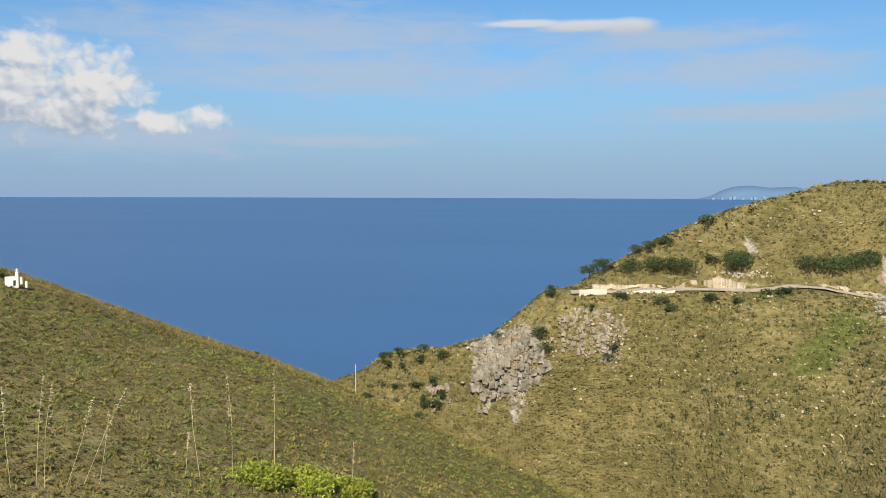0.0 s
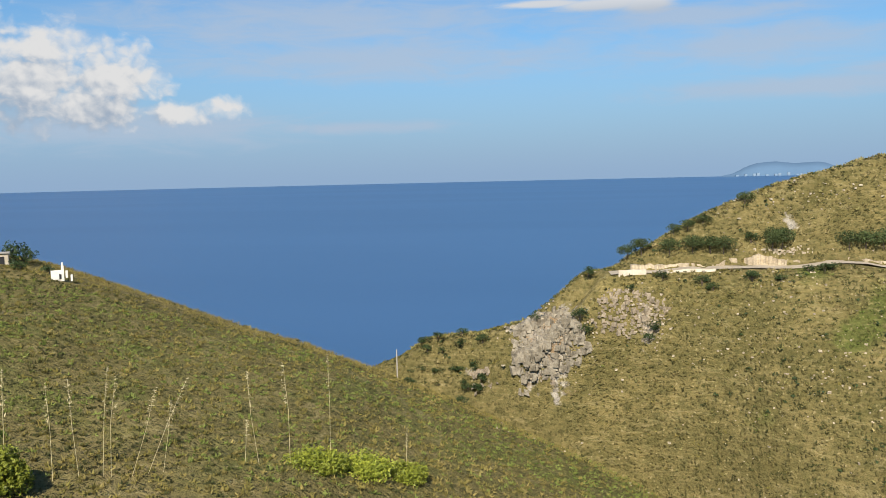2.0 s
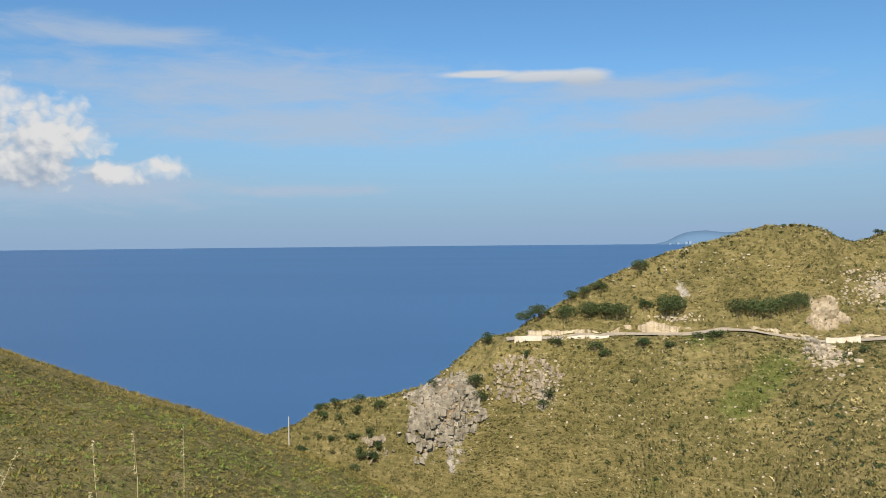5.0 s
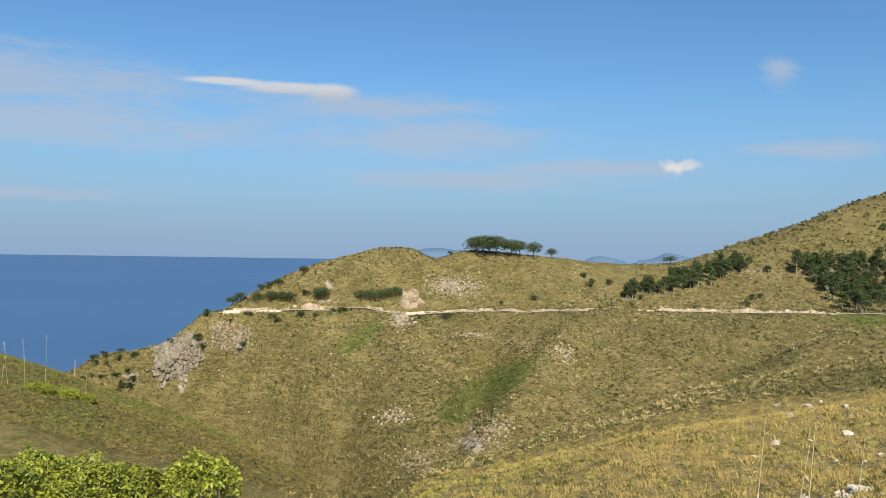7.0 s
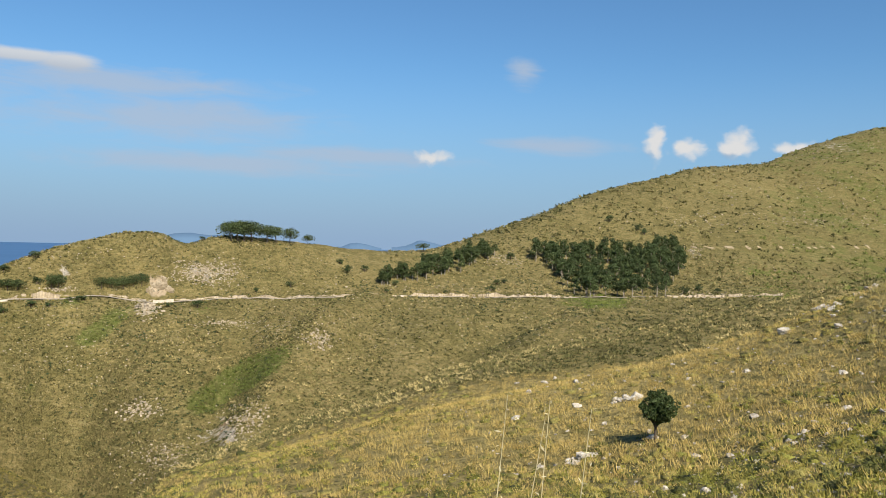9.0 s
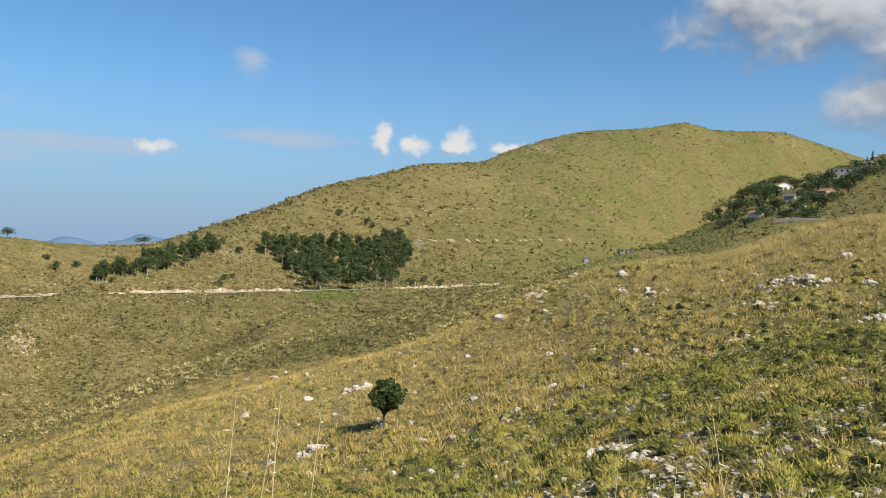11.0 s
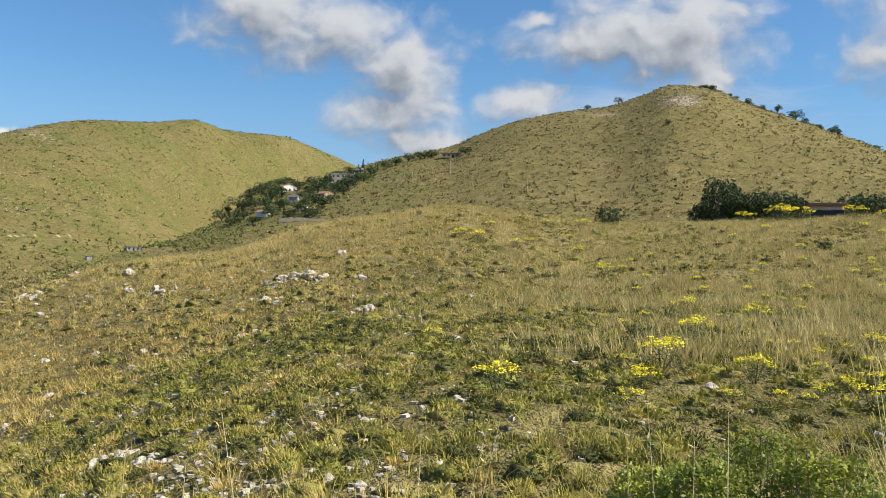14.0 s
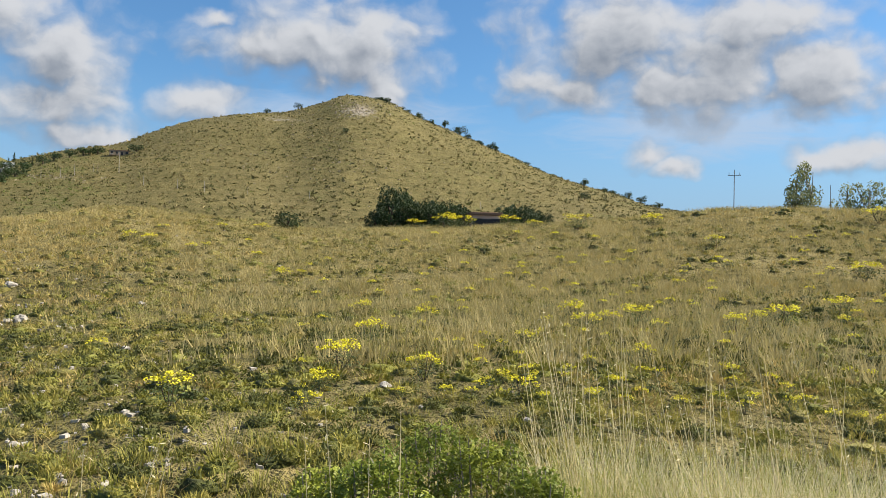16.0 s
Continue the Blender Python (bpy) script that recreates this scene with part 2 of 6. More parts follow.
    small_steps = n.noise(n.vec("MULTIPLY", at, (1.5, 1.5, 5.0)), 1.0, 4, 0.65, dist=0.8)
    grass = n.mix(n.ramp(steps, 0.50, 0.62, 0.0, 0.36), grass, (0.075, 0.072, 0.026))
    grass = n.mix(n.ramp(steps, 0.46, 0.36, 0.0, 0.35), grass, (0.36, 0.30, 0.15))
    grass = n.mix(n.ramp(small_steps, 0.52, 0.64, 0.0, 0.38), grass, (0.070, 0.070, 0.024))
    tuft = n.ramp(fine, 0.42, 0.60)
    grass = n.mix(n.math("MULTIPLY", tuft, 0.55), grass, n.mix(0.5, grass, (0.05, 0.06, 0.016)))
    grass = n.mix(n.math("MULTIPLY", n.ramp(grain, 0.4, 0.68), 0.45), grass, n.mix(0.45, grass, (0.32, 0.265, 0.105)))
    stone = n.mix(n.ramp(n.noise(at, 0.9, 6, 0.7), 0.35, 0.65), (0.22, 0.195, 0.16), (0.48, 0.435, 0.36))
    stone = n.mix(n.ramp(n.noise(at, 0.35, 4), 0.52, 0.66), stone, (0.30, 0.21, 0.12))
    edge = n.math("ADD", rock, n.math("MULTIPLY", n.math("SUBTRACT", n.noise(at, 0.5, 6, 0.7), 0.5), 1.6))
    grass = n.mix(n.ramp(edge, 0.42, 0.60), grass, stone)
    earth = n.mix(n.noise(at, 1.2, 5), (0.46, 0.38, 0.27), (0.33, 0.25, 0.16))
    grass = n.mix(n.ramp(n.math("ADD", bare, n.math("MULTIPLY", n.math("SUBTRACT", mid, 0.5), 0.7)), 0.4, 0.6), grass, earth)
    shader = n.add("ShaderNodeBsdfPrincipled", **{"Base Color": grass, "Roughness": 0.95, "Specular IOR Level": 0.1})
    height = n.math("ADD", n.math("MULTIPLY", n.noise(at, 1.1, 6, 0.7), 0.7), n.math("MULTIPLY", grain, 0.3))
    height = n.math("ADD", n.math("ADD", height, n.math("MULTIPLY", dots, 0.35)), n.math("MULTIPLY", small_steps, 0.3))
    relief = n.add("ShaderNodeBump", Strength=1.0, Distance=0.6, Height=height)
    n.tree.links.new(relief.outputs[0], shader.inputs["Normal"])
    n.tree.links.new(shader.outputs[0], n.add("ShaderNodeOutputMaterial").inputs[0])
    return mat


def sea_material():
    mat = bpy.data.materials.new("sea_water")
    mat.use_nodes = True
    n = Nodes(mat.node_tree)
    at = n.add("ShaderNodeTexCoord").outputs["Object"]
    streak = n.noise(n.vec("MULTIPLY", at, (0.0012, 0.004, 1.0)), 1.0, 5)
    tint = n.mix(n.ramp(streak, 0.35, 0.65), (0.030, 0.082, 0.185), (0.037, 0.096, 0.210))
    shader = n.add("ShaderNodeBsdfPrincipled", **{"Base Color": tint, "Roughness": 0.42, "Specular IOR Level": 0.28})
    n.tree.links.new(shader.outputs[0], n.add("ShaderNodeOutputMaterial").inputs[0])
    return mat


GROUND, SEA = ground_material(), sea_material()

# ---- the lie of the land: ridges and hollows as curves round the eye: azimuth, elevation, distance ----
HOLLOW = [(-180, -8, 14), (-40, -26, 12), (0, -28, 12), (12, -20, 28), (30, -15.2, 36), (46, -12, 38), (56, -9.0, 38), (65, -6.3, 34),
          (80, -3.6, 30), (100, -3.0, 28), (120, -2.5, 28), (160, -3, 28), (180, -8, 14)]
BROW = [(-180, 0, 60), (-60, -8, 40), (-40, -12, 30), (-25, -18, 28), (-10, -21, 26), (0, -21, 26), (8, -18.5, 32), (12.5, -15.9, 45), (16.9, -14.4, 50),
        (22.6, -12.7, 55), (35.3, -9.4, 62), (45.3, -6.9, 66), (52.8, -4.2, 68), (56.4, -2.4, 70), (60, -1.15, 70), (63.3, -0.5, 70),
        (68.6, 0.4, 70), (72.7, 1.8, 70), (78.2, 2.9, 72), (82.7, 3.6, 74), (86.6, 3.25, 76), (94.3, 2.6, 78), (102, 2.85, 78),
        (109, 3.2, 76), (116, 3.7, 75), (123, 4.3, 75), (132, 4.16, 78), (160, 3, 80), (180, 0, 60)]
SPUR = [(-180, 0, 300), (-40, -0.5, 150), (-30, -1.6, 150), (-23.5, -2.7, 146.5), (-18.1, -4.65, 143), (-13.7, -6.1, 141), (-10.1, -7.4, 139), (-5.7, -9.25, 136),
        (0, -11.7, 131), (3.5, -13.8, 124), (7.3, -15.9, 112), (10, -16.6, 104), (12.9, -14.4, 101), (18.9, -12.4, 101), (25.5, -10.2, 103),
        (32.2, -7.7, 106), (41.4, -5.65, 110), (49.1, -3.7, 118), (53.9, -2.2, 130), (58.2, -0.97, 170), (61.3, 0.1, 240), (64, 0.85, 300),
        (66.7, 2.14, 350), (68.9, 3.7, 390), (72.7, 5.06, 420), (75.6, 6.0, 440)]
CONE = [(79.5, 7.1, 460), (82.2, 7.65, 470), (84.1, 8.48, 475), (86.4, 9.35, 480), (89.9, 10.08, 485), (92.6, 10.4, 490), (95, 11.08, 492),
        (97.1, 11.75, 495), (99.5, 11.43, 495), (101.8, 10.4, 490), (104.8, 9.27, 480), (107.7, 8.1, 470), (110.8, 6.76, 450), (113.8, 5.8, 430),
        (115.7, 5.27, 420), (118, 4.5, 400), (121, 4.1, 380), (126, 3.4, 360), (135, 3.2, 350), (160, 2, 320), (180, 0, 300)]
ROAD = [(-180, -6, 320), (-40, -9, 152), (-12, -8.8, 139), (-4, -6.6, 140), (-2, -4.7, 141), (-1, -3.66, 142), (3, -3.52, 143), (5.5, -3.56, 144), (8.3, -3.3, 145),
        (12, -3.66, 147), (16, -3.5, 150), (22.5, -3.3, 156), (26.6, -3.12, 162), (33, -3.05, 172), (40, -2.85, 185), (47, -2.6, 200), (52, -2.3, 215),
        (60, -1.5, 270), (70, 0, 460), (80, 0, 560), (130, 0, 560), (180, -6, 320)]
CREST = [(-180, -4, 420), (-40, -8.5, 156), (-14, -8.6, 143), (-9.7, -7.2, 143), (-8, -6.3, 143), (-6.2, -6.05, 143), (-4.6, -5.65, 143), (-2.8, -4.5, 143), (-1.8, -3.7, 144),
         (-0.6, -3.5, 145), (0.2, -3.0, 146), (2.6, -1.65, 147), (4.6, -0.7, 148), (7.4, 0.14, 150), (10.5, 0.81, 153), (11.8, 0.79, 156), (13.6, 0.12, 160)]
RANGE = [(15.3, 0.57, 164), (16.7, 0.75, 167), (21.7, 0.36, 178), (24.3, 0.06, 186), (27.3, -0.09, 196), (29.5, 0.0, 206), (31.7, 0.69, 220), (34.4, 1.63, 245),
         (36.8, 2.55, 270), (41.5, 4.4, 320), (44.6, 5.13, 350), (48, 5.92, 385), (51.6, 6.12, 420), (53.2, 6.8, 460), (55.4, 7.5, 490), (58.5, 8.2, 520), (63, 8.44, 560),
         (65, 8.72, 580), (67.3, 8.16, 600), (70.7, 8.0, 620), (73, 7.3, 640), (75.6, 6.3, 650), (80, 4.5, 660), (130, 2, 660), (180, -4, 420)]


def curve_of(rows, a):
    az, el, far = zip(*rows)
    r = smooth_through(az, far, a)
    return r, EYE + r * np.tan(np.radians(smooth_through(az, el, a) - DIP))


def ridges(a):
    """Distances and heights of the land's key lines along the azimuths a, outward from the eye."""
    hollow, brow = curve_of(HOLLOW, a), curve_of(BROW, a)
    spur, road, crest = curve_of(SPUR + CONE, a), curve_of(ROAD, a), curve_of(CREST + RANGE, a)
    feet = np.full_like(a, 1.5), np.full_like(a, EYE - 1.7)
    over = brow[0] + np.maximum(4.0, 0.18 * (spur[0] - brow[0])), brow[1] - np.maximum(1.2, 0.06 * np.minimum(spur[0] - brow[0], 120))
    drop = np.where(spur[0] > 180, 12.0, 4.0 - 3.0 * bell(a, 13, 9))
    back = spur[0] + np.where(spur[0] > 180, 25.0, 3.5), spur[1] - drop
    rows = [feet, hollow, brow, over, spur, back, (road[0] - 1.7, road[1] - 0.1), (road[0] + 1.7, road[1]), crest]
    rows.append((crest[0] * 1.25 + 10, crest[1] - 0.10 * crest[0]))
    rows.append((crest[0] * 2.0 + 60, np.full_like(a, -6.0)))
    rows.append((np.full_like(a, 5200.0), np.full_like(a, -8.0)))
    r = np.stack([q[0] for q in rows])
    for i in range(1, len(r)):
        r[i] = np.maximum(r[i], r[i - 1] + 1.0)
    return r, np.stack([q[1] for q in rows])


def lattice(x, y, seed):
    """Smooth value noise, -1 to 1."""
    xi, yi = np.floor(x), np.floor(y)
    fx, fy = x - xi, y - yi
    fx, fy = fx * fx * (3 - 2 * fx), fy * fy * (3 - 2 * fy)

    def h(i, j):
        v = np.sin(i * 127.1 + j * 311.7 + seed * 74.7) * 43758.5453
        return (v - np.floor(v)) * 2 - 1
    return (h(xi, yi) * (1 - fx) + h(xi + 1, yi) * fx) * (1 - fy) + (h(xi, yi + 1) * (1 - fx) + h(xi + 1, yi + 1) * fx) * fy


def fbm(x, y, size, seed=0, octaves=4):
    total, amp = 0, 0.55
    for o in range(octaves):
        total = total + amp * lattice(x / size * 2 ** o + 17.3 * o, y / size * 2 ** o - 9.1 * o, seed + o)
        amp *= 0.5
    return total


def bell(v, mid, half):
    return np.exp(-((v - mid) / half) ** 2)


def rise(v, lo, hi):
    s = np.clip((v - lo) / (hi - lo), 0, 1)
    return s * s * (3 - 2 * s)


def heights(a, r):
    """Height of the ground at azimuth a (degrees) and distance r."""
    a, r = np.asarray(a, float), np.asarray(r, float)
    R, Z = ridges(a.ravel())
    x = r.ravel()
    h, d = np.diff(R, axis=0), None
    d = np.diff(Z, axis=0) / h
    same = d[:-1] * d[1:] > 0
    w1, w2 = 2 * h[1:] + h[:-1], h[1:] + 2 * h[:-1]
    m = np.zeros_like(R)
    m[1:-1] = np.where(same, (w1 + w2) / (w1 / np.where(same, d[:-1], 1) + w2 / np.where(same, d[1:], 1)), 0)
    for i in (2, 4, 8):
        m[i] = (Z[i] - EYE) / R[i]
    m[0], m[-1] = d[0], 0
    k = np.clip((R < x[None]).sum(0) - 1, 0, len(h) - 1)
    c = np.arange(len(x))
    s = np.clip((x - R[k, c]) / h[k, c], 0, 1)
    z = Z[k, c] * (1 + 2 * s) * (1 - s) ** 2 + Z[k + 1, c] * s * s * (3 - 2 * s) + h[k, c] * (m[k, c] * s * (1 - s) ** 2 - m[k + 1, c] * s * s * (1 - s))
    px, py = x * np.sin(np.radians(a.ravel())), x * np.cos(np.radians(a.ravel()))
    size = np.clip((x - 2) / 60, 0, 1)
    z = z + 0.10 * fbm(px, py, 2.5, 1) * np.clip(x / 8, 0.2, 1) + 0.35 * fbm(px, py, 9.0, 2) * size
    face = ((k == 5) | (k == 7)) * np.sin(np.pi * s) ** 2 * np.clip((x - 130) / 200, 0.25, 1.5)
    lower = (k == 5) * np.sin(np.pi * np.clip(s, 0, 1)) * (x < 260)
    az = a.ravel()
    z = z + lower * (4.2 * bell(az, 17.0 + 9.5 * s, 2.2) - 3.6 * bell(az, 14.6 + 3.6 * s, 1.6) - 2.2 * bell(az, 6.6 + 3.2 * s, 1.1) + 2.2 * bell(az, 4.0 + 2.2 * s, 1.2) + 1.6 * bell(az, 9.6 + 3.4 * s, 1.3) - 2.4 * bell(az, 27 + 14 * s, 3.0) + 1.8 * bell(az, 33 + 12 * s, 3.0))
    z = z + face * (x > 230) * 4.5 * fbm(px, py, 70.0, 6)
    z = z + face * (2.4 * fbm(px, py, 24.0, 3) + 1.0 * fbm(px, py, 7.0, 5))
    return z.reshape(a.shape)


def ground_at(x, y):
    return float(heights(np.array([math.degrees(math.atan2(x, y))]), np.array([math.hypot(x, y)]))[0])


def polar_mesh(name, az, dist, z):
    a, r = np.meshgrid(az, dist, indexing="ij")
    co = np.stack([r * np.sin(np.radians(a)), r * np.cos(np.radians(a)), z], -1).reshape(-1, 3)
    n, m = len(az), len(dist)
    i = np.arange(n * m).reshape(n, m)
    quads = np.stack([i[:-1, :-1], i[:-1, 1:], i[1:, 1:], i[1:, :-1]], -1).reshape(-1, 4)
    quads = quads[:, ::-1]
    mesh = bpy.data.meshes.new(name)
    mesh.vertices.add(len(co))
    mesh.vertices.foreach_set("co", co.ravel().astype(np.float32))
    mesh.loops.add(quads.size)
    mesh.loops.foreach_set("vertex_index", quads.ravel().astype(np.int32))
    mesh.polygons.add(len(quads))
    mesh.polygons.foreach_set("loop_start", np.arange(0, quads.size, 4, dtype=np.int32))
    mesh.update(calc_edges=True)
    mesh.polygons.foreach_set("use_smooth", np.ones(len(quads), bool))
    return mesh


def zones(a, r, z):
    """Dryness, green, rock and bare earth over the land, by its slopes and gullies."""
    el = np.degrees(np.arctan2(z - EYE, r)) + DIP

    def patch(az, e, wide, tall, tilt=0.0):
        return np.exp(-(((a - az) * math.cos(tilt) - (el - e) * math.sin(tilt)) / wide) ** 2
                                                                                                         - (((a - az) * math.sin(tilt) + (el - e) * math.cos(tilt)) / tall) ** 2)
    split = np.minimum(curve_of(SPUR + CONE, a)[0] + 3.0, 134.0)
    near, mid, far = r < 82, (r >= 82) & (r < split), r >= split
    x, y = r * np.sin(np.radians(a)), r * np.cos(np.radians(a))
    dry = 0.12 + 0.25 * fbm(x, y, 20, 11)
    dry = dry + near * (0.20 + 0.46 * bell(a, 42, 20) * rise(r, 22, 48) + 0.42 * rise(a, 78, 96) * rise(r, 22, 46) + 0.45 * bell(a, 74, 12) * rise(r, 34, 54) + 0.30 * rise(a, 72, 82) * rise(r, 46, 64))
    dry = dry + far * (0.11 * rise(a, 32, 24) + 0.16 * patch(8, 0.2, 9, 1.6) + 0.25 * patch(-1, -4.5, 4, 1.0))
    dry = dry + 0.42 * mid * rise(a, 11, 20) * rise(a, 64, 56) + 0.22 * (mid | near) * (r > 60) * rise(a, 10, 2) - 0.25 * far * rise(a, 46, 54) + 0.46 * far * rise(a, 76, 82)
    lush = 0.10 + 0.0 * r + 0.25 * fbm(x, y, 14, 12) + near * (0.22 * (a > 48) * (r < 36)) + mid * 0.12 * (a > 10) + 0.36 * rise(r, 26, 40) * (r < split) * rise(a, 10, -2)
    lush = lush + 0.29 * far * rise(a, 44, 56) * (1 - 0.75 * rise(a, 76, 84)) + 0.10 * far * rise(a, 18, 30)
    lush = lush + far * (1.05 * patch(8.5, -5.4, 0.6, 1.9, 0.98) + 1.5 * patch(17.2, -8.7, 0.8, 2.8, 1.04) + 0.7 * patch(15.0, -10.2, 1.1, 0.9) + 0.7 * patch(41.4, -3.2, 1.8, 0.5)
                         + 0.5 * patch(4.6, -9.0, 0.9, 0.8) + 0.5 * patch(6.8, -3.6, 0.9, 0.25) + 0.5 * patch(-0.6, -7.6, 1.2, 0.6) + 0.4 * patch(15.0, -4.2, 1.5, 0.4))
    rock = far * (1.0 * patch(-3.6, -6.3, 1.3, 1.3, 0.5) + 0.75 * patch(0.4, -5.7, 0.6, 0.8) + 0.7 * patch(9.1, -0.43, 0.5, 0.25) + 0.6 * patch(6.0, -1.9, 1.3, 0.35) + 0.55 * patch(14.7, -1.8, 1.8, 0.7)
                  + 0.7 * patch(11.3, -4.0, 0.6, 0.5) + 0.5 * patch(16.3, -5.1, 1.4, 0.2) + 0.55 * patch(22.5, -6.1, 0.6, 0.4) + 0.5 * patch(-6.4, -7.7, 0.9, 0.5) + 0.42 * patch(55.8, 7.1, 2.8, 0.5, 0.25)
                  + 0.5 * patch(47.5, 0.5, 0.7, 0.4) + 0.45 * patch(11.2, -10.6, 1.1, 0.5) + 0.5 * patch(16.2, -12.5, 2.6, 0.7) + 0.45 * patch(16.4, -11.6, 0.9, 0.8))
    rock = rock + far * (0.62 * patch(97.8, 10.7, 1.6, 0.6) + 0.5 * patch(92.5, 9.9, 2.5, 0.2) + 0.4 * patch(-1.4, -5.0, 1.6, 0.8) + 0.35 * patch(88, 6.2, 6, 0.12))
    rock = rock + near * 0.30 * bell(a, 62, 12) * bell(r, 20, 12)
    bare = far * (1.0 * patch(11.9, -2.75, 0.7, 0.75, 0.4) + 0.45 * patch(0.5, -4.6, 1.2, 0.5) + 0.35 * patch(3, -3.0, 3.0, 0.25) + 0.6 * patch(64.0, 0.86, 0.7, 0.12))
    track = far * (r > 240) * np.exp(-((el - (0.75 + 0.02 * (a - 50))) / 0.07) ** 2) * (a > 46) * (a < 59) * 0.75
    return np.stack([dry, lush, rock, bare + track], -1)


azimuths = np.concatenate([np.linspace(-180, -31, 60)[:-1], np.arange(-31, 136, 0.33), np.linspace(136, 180, 20)])
steps = np.concatenate([[0.02], np.geomspace(1.0, 12, 34), np.geomspace(12.2, 84, 92), np.linspace(85, 215, 132), np.geomspace(216, 720, 100), np.geomspace(740, 5200, 14)])
A, R_ = np.meshgrid(azimuths, steps, indexing="ij")
Z_ = heights(A, R_)
land = polar_mesh("ground", azimuths, steps, Z_)
tint = land.attributes.new("zone", "FLOAT_COLOR", "POINT")
tint.data.foreach_set("color", zones(A, R_, Z_).reshape(-1).astype(np.float32))
land.materials.append(GROUND)
tagged(new("ground", land), "dry grassy limestone hills with scrub and gullies", "ground", kind="structure")

sea_az, sea_r = np.linspace(-75, 60, 136), np.geomspace(175, 4990, 60)
water = polar_mesh("water", sea_az, sea_r, np.zeros((136, 60)))
water.materials.append(SEA)
tagged(new("water", water), "calm deep blue open sea to the horizon", "sea", kind="structure")

# ---- tools for things ----
rng = np.random.default_rng(7)


def spot(az, el, lo=3.0, hi=80.0):
    """The place on the ground where the line of sight at that azimuth and elevation lands, between two distances."""
    r = np.geomspace(lo, hi, 500)
    z = heights(np.full_like(r, az), r)
    rise = np.degrees(np.arctan2(z - EYE, r)) + DIP
    ok = np.nonzero(rise >= el)[0]
    i = int(ok[0]) if len(ok) else int(np.argmax(rise))
    far, up = r[i], z[i]
    if len(ok) and i > 0 and rise[i] > rise[i - 1]:
        f = (el - rise[i - 1]) / (rise[i] - rise[i - 1])
        far, up = r[i - 1] + (r[i] - r[i - 1]) * f, z[i - 1] + (z[i] - z[i - 1]) * f
    return Vector((far * math.sin(radians(az)), far * math.cos(radians(az)), up))


def at(az, r):
    p = azimuth(az) * r
    return Vector((p.x, p.y, ground_at(p.x, p.y)))


def reach(p, el):
    """Height above p of a top that is seen from the eye at that elevation."""
    return EYE + math.hypot(p.x, p.y) * math.tan(radians(el - DIP)) - p.z


def mesh_of(name, verts, faces, mat):
    """A mesh from arrays; faces all have the same number of corners."""
    verts, faces = np.asarray(verts, np.float32), np.asarray(faces, np.int32)
    mesh = bpy.data.meshes.new(name)
    mesh.vertices.add(len(verts))
    mesh.vertices.foreach_set("co", verts.ravel())
    mesh.loops.add(faces.size)
    mesh.loops.foreach_set("vertex_index", faces.ravel())
    mesh.polygons.add(len(faces))
    mesh.polygons.foreach_set("loop_start", np.arange(0, faces.size, faces.shape[1], dtype=np.int32))
    mesh.update(calc_edges=True)
    mesh.materials.append(mat)
    return mesh


def part(name, mesh, parent, label="", m=None, kind=""):
    """One mesh object under a thing or under a part."""
    ob = new(name, mesh)
    ob.parent = parent
    if m is not None:
        ob.matrix_basis = m
    return tagged(ob, label, kind=kind)


def bm_mesh(name, bm, mat, smooth=False):
    mesh = bpy.data.meshes.new(name)
    bm.to_mesh(mesh)
    bm.free()
    mesh.materials.append(mat)
    if smooth:
        mesh.polygons.foreach_set("use_smooth", np.ones(len(mesh.polygons), bool))
    return mesh


def block(name, size, mat, at_=(0, 0, 0), bevel=0.0):
    """A box with worn edges, standing on at_."""
    bm = bmesh.new()
    bmesh.ops.create_cube(bm, size=1.0)
    bmesh.ops.scale(bm, vec=size, verts=bm.verts)
    bmesh.ops.translate(bm, vec=Vector(at_) + Vector((0, 0, size[2] / 2)), verts=bm.verts)
    if bevel:
        bmesh.ops.bevel(bm, geom=bm.edges[:], offset=bevel, segments=1, affect="EDGES")
    return bm_mesh(name, bm, mat)


def tube(points, radii, sides=6):
    """A tapered limb along points: vertices and quads."""
    points = [Vector(p) for p in points]
    verts, faces = [], []
    for i, p in enumerate(points):
        way = (points[min(i + 1, len(points) - 1)] - points[max(i - 1, 0)]).normalized()
        side = way.orthogonal().normalized()
        other = way.cross(side)
        for k in range(sides):
            w = 2 * math.pi * k / sides
            verts.append(p + (side * math.cos(w) + other * math.sin(w)) * radii[i])
    for i in range(len(points) - 1):
        for k in range(sides):
            a, b = i * sides + k, i * sides + (k + 1) % sides
            faces.append((a, b, b + sides, a + sides))
    return [tuple(v) for v in verts], faces


def tubes(name, rows, mat, sides=6):
    verts, faces = [], []
    for points, radii in rows:
        v, f = tube(points, radii, sides)
        faces += [tuple(i + len(verts) for i in q) for q in f]
        verts += v
    return mesh_of(name, verts, faces, mat)


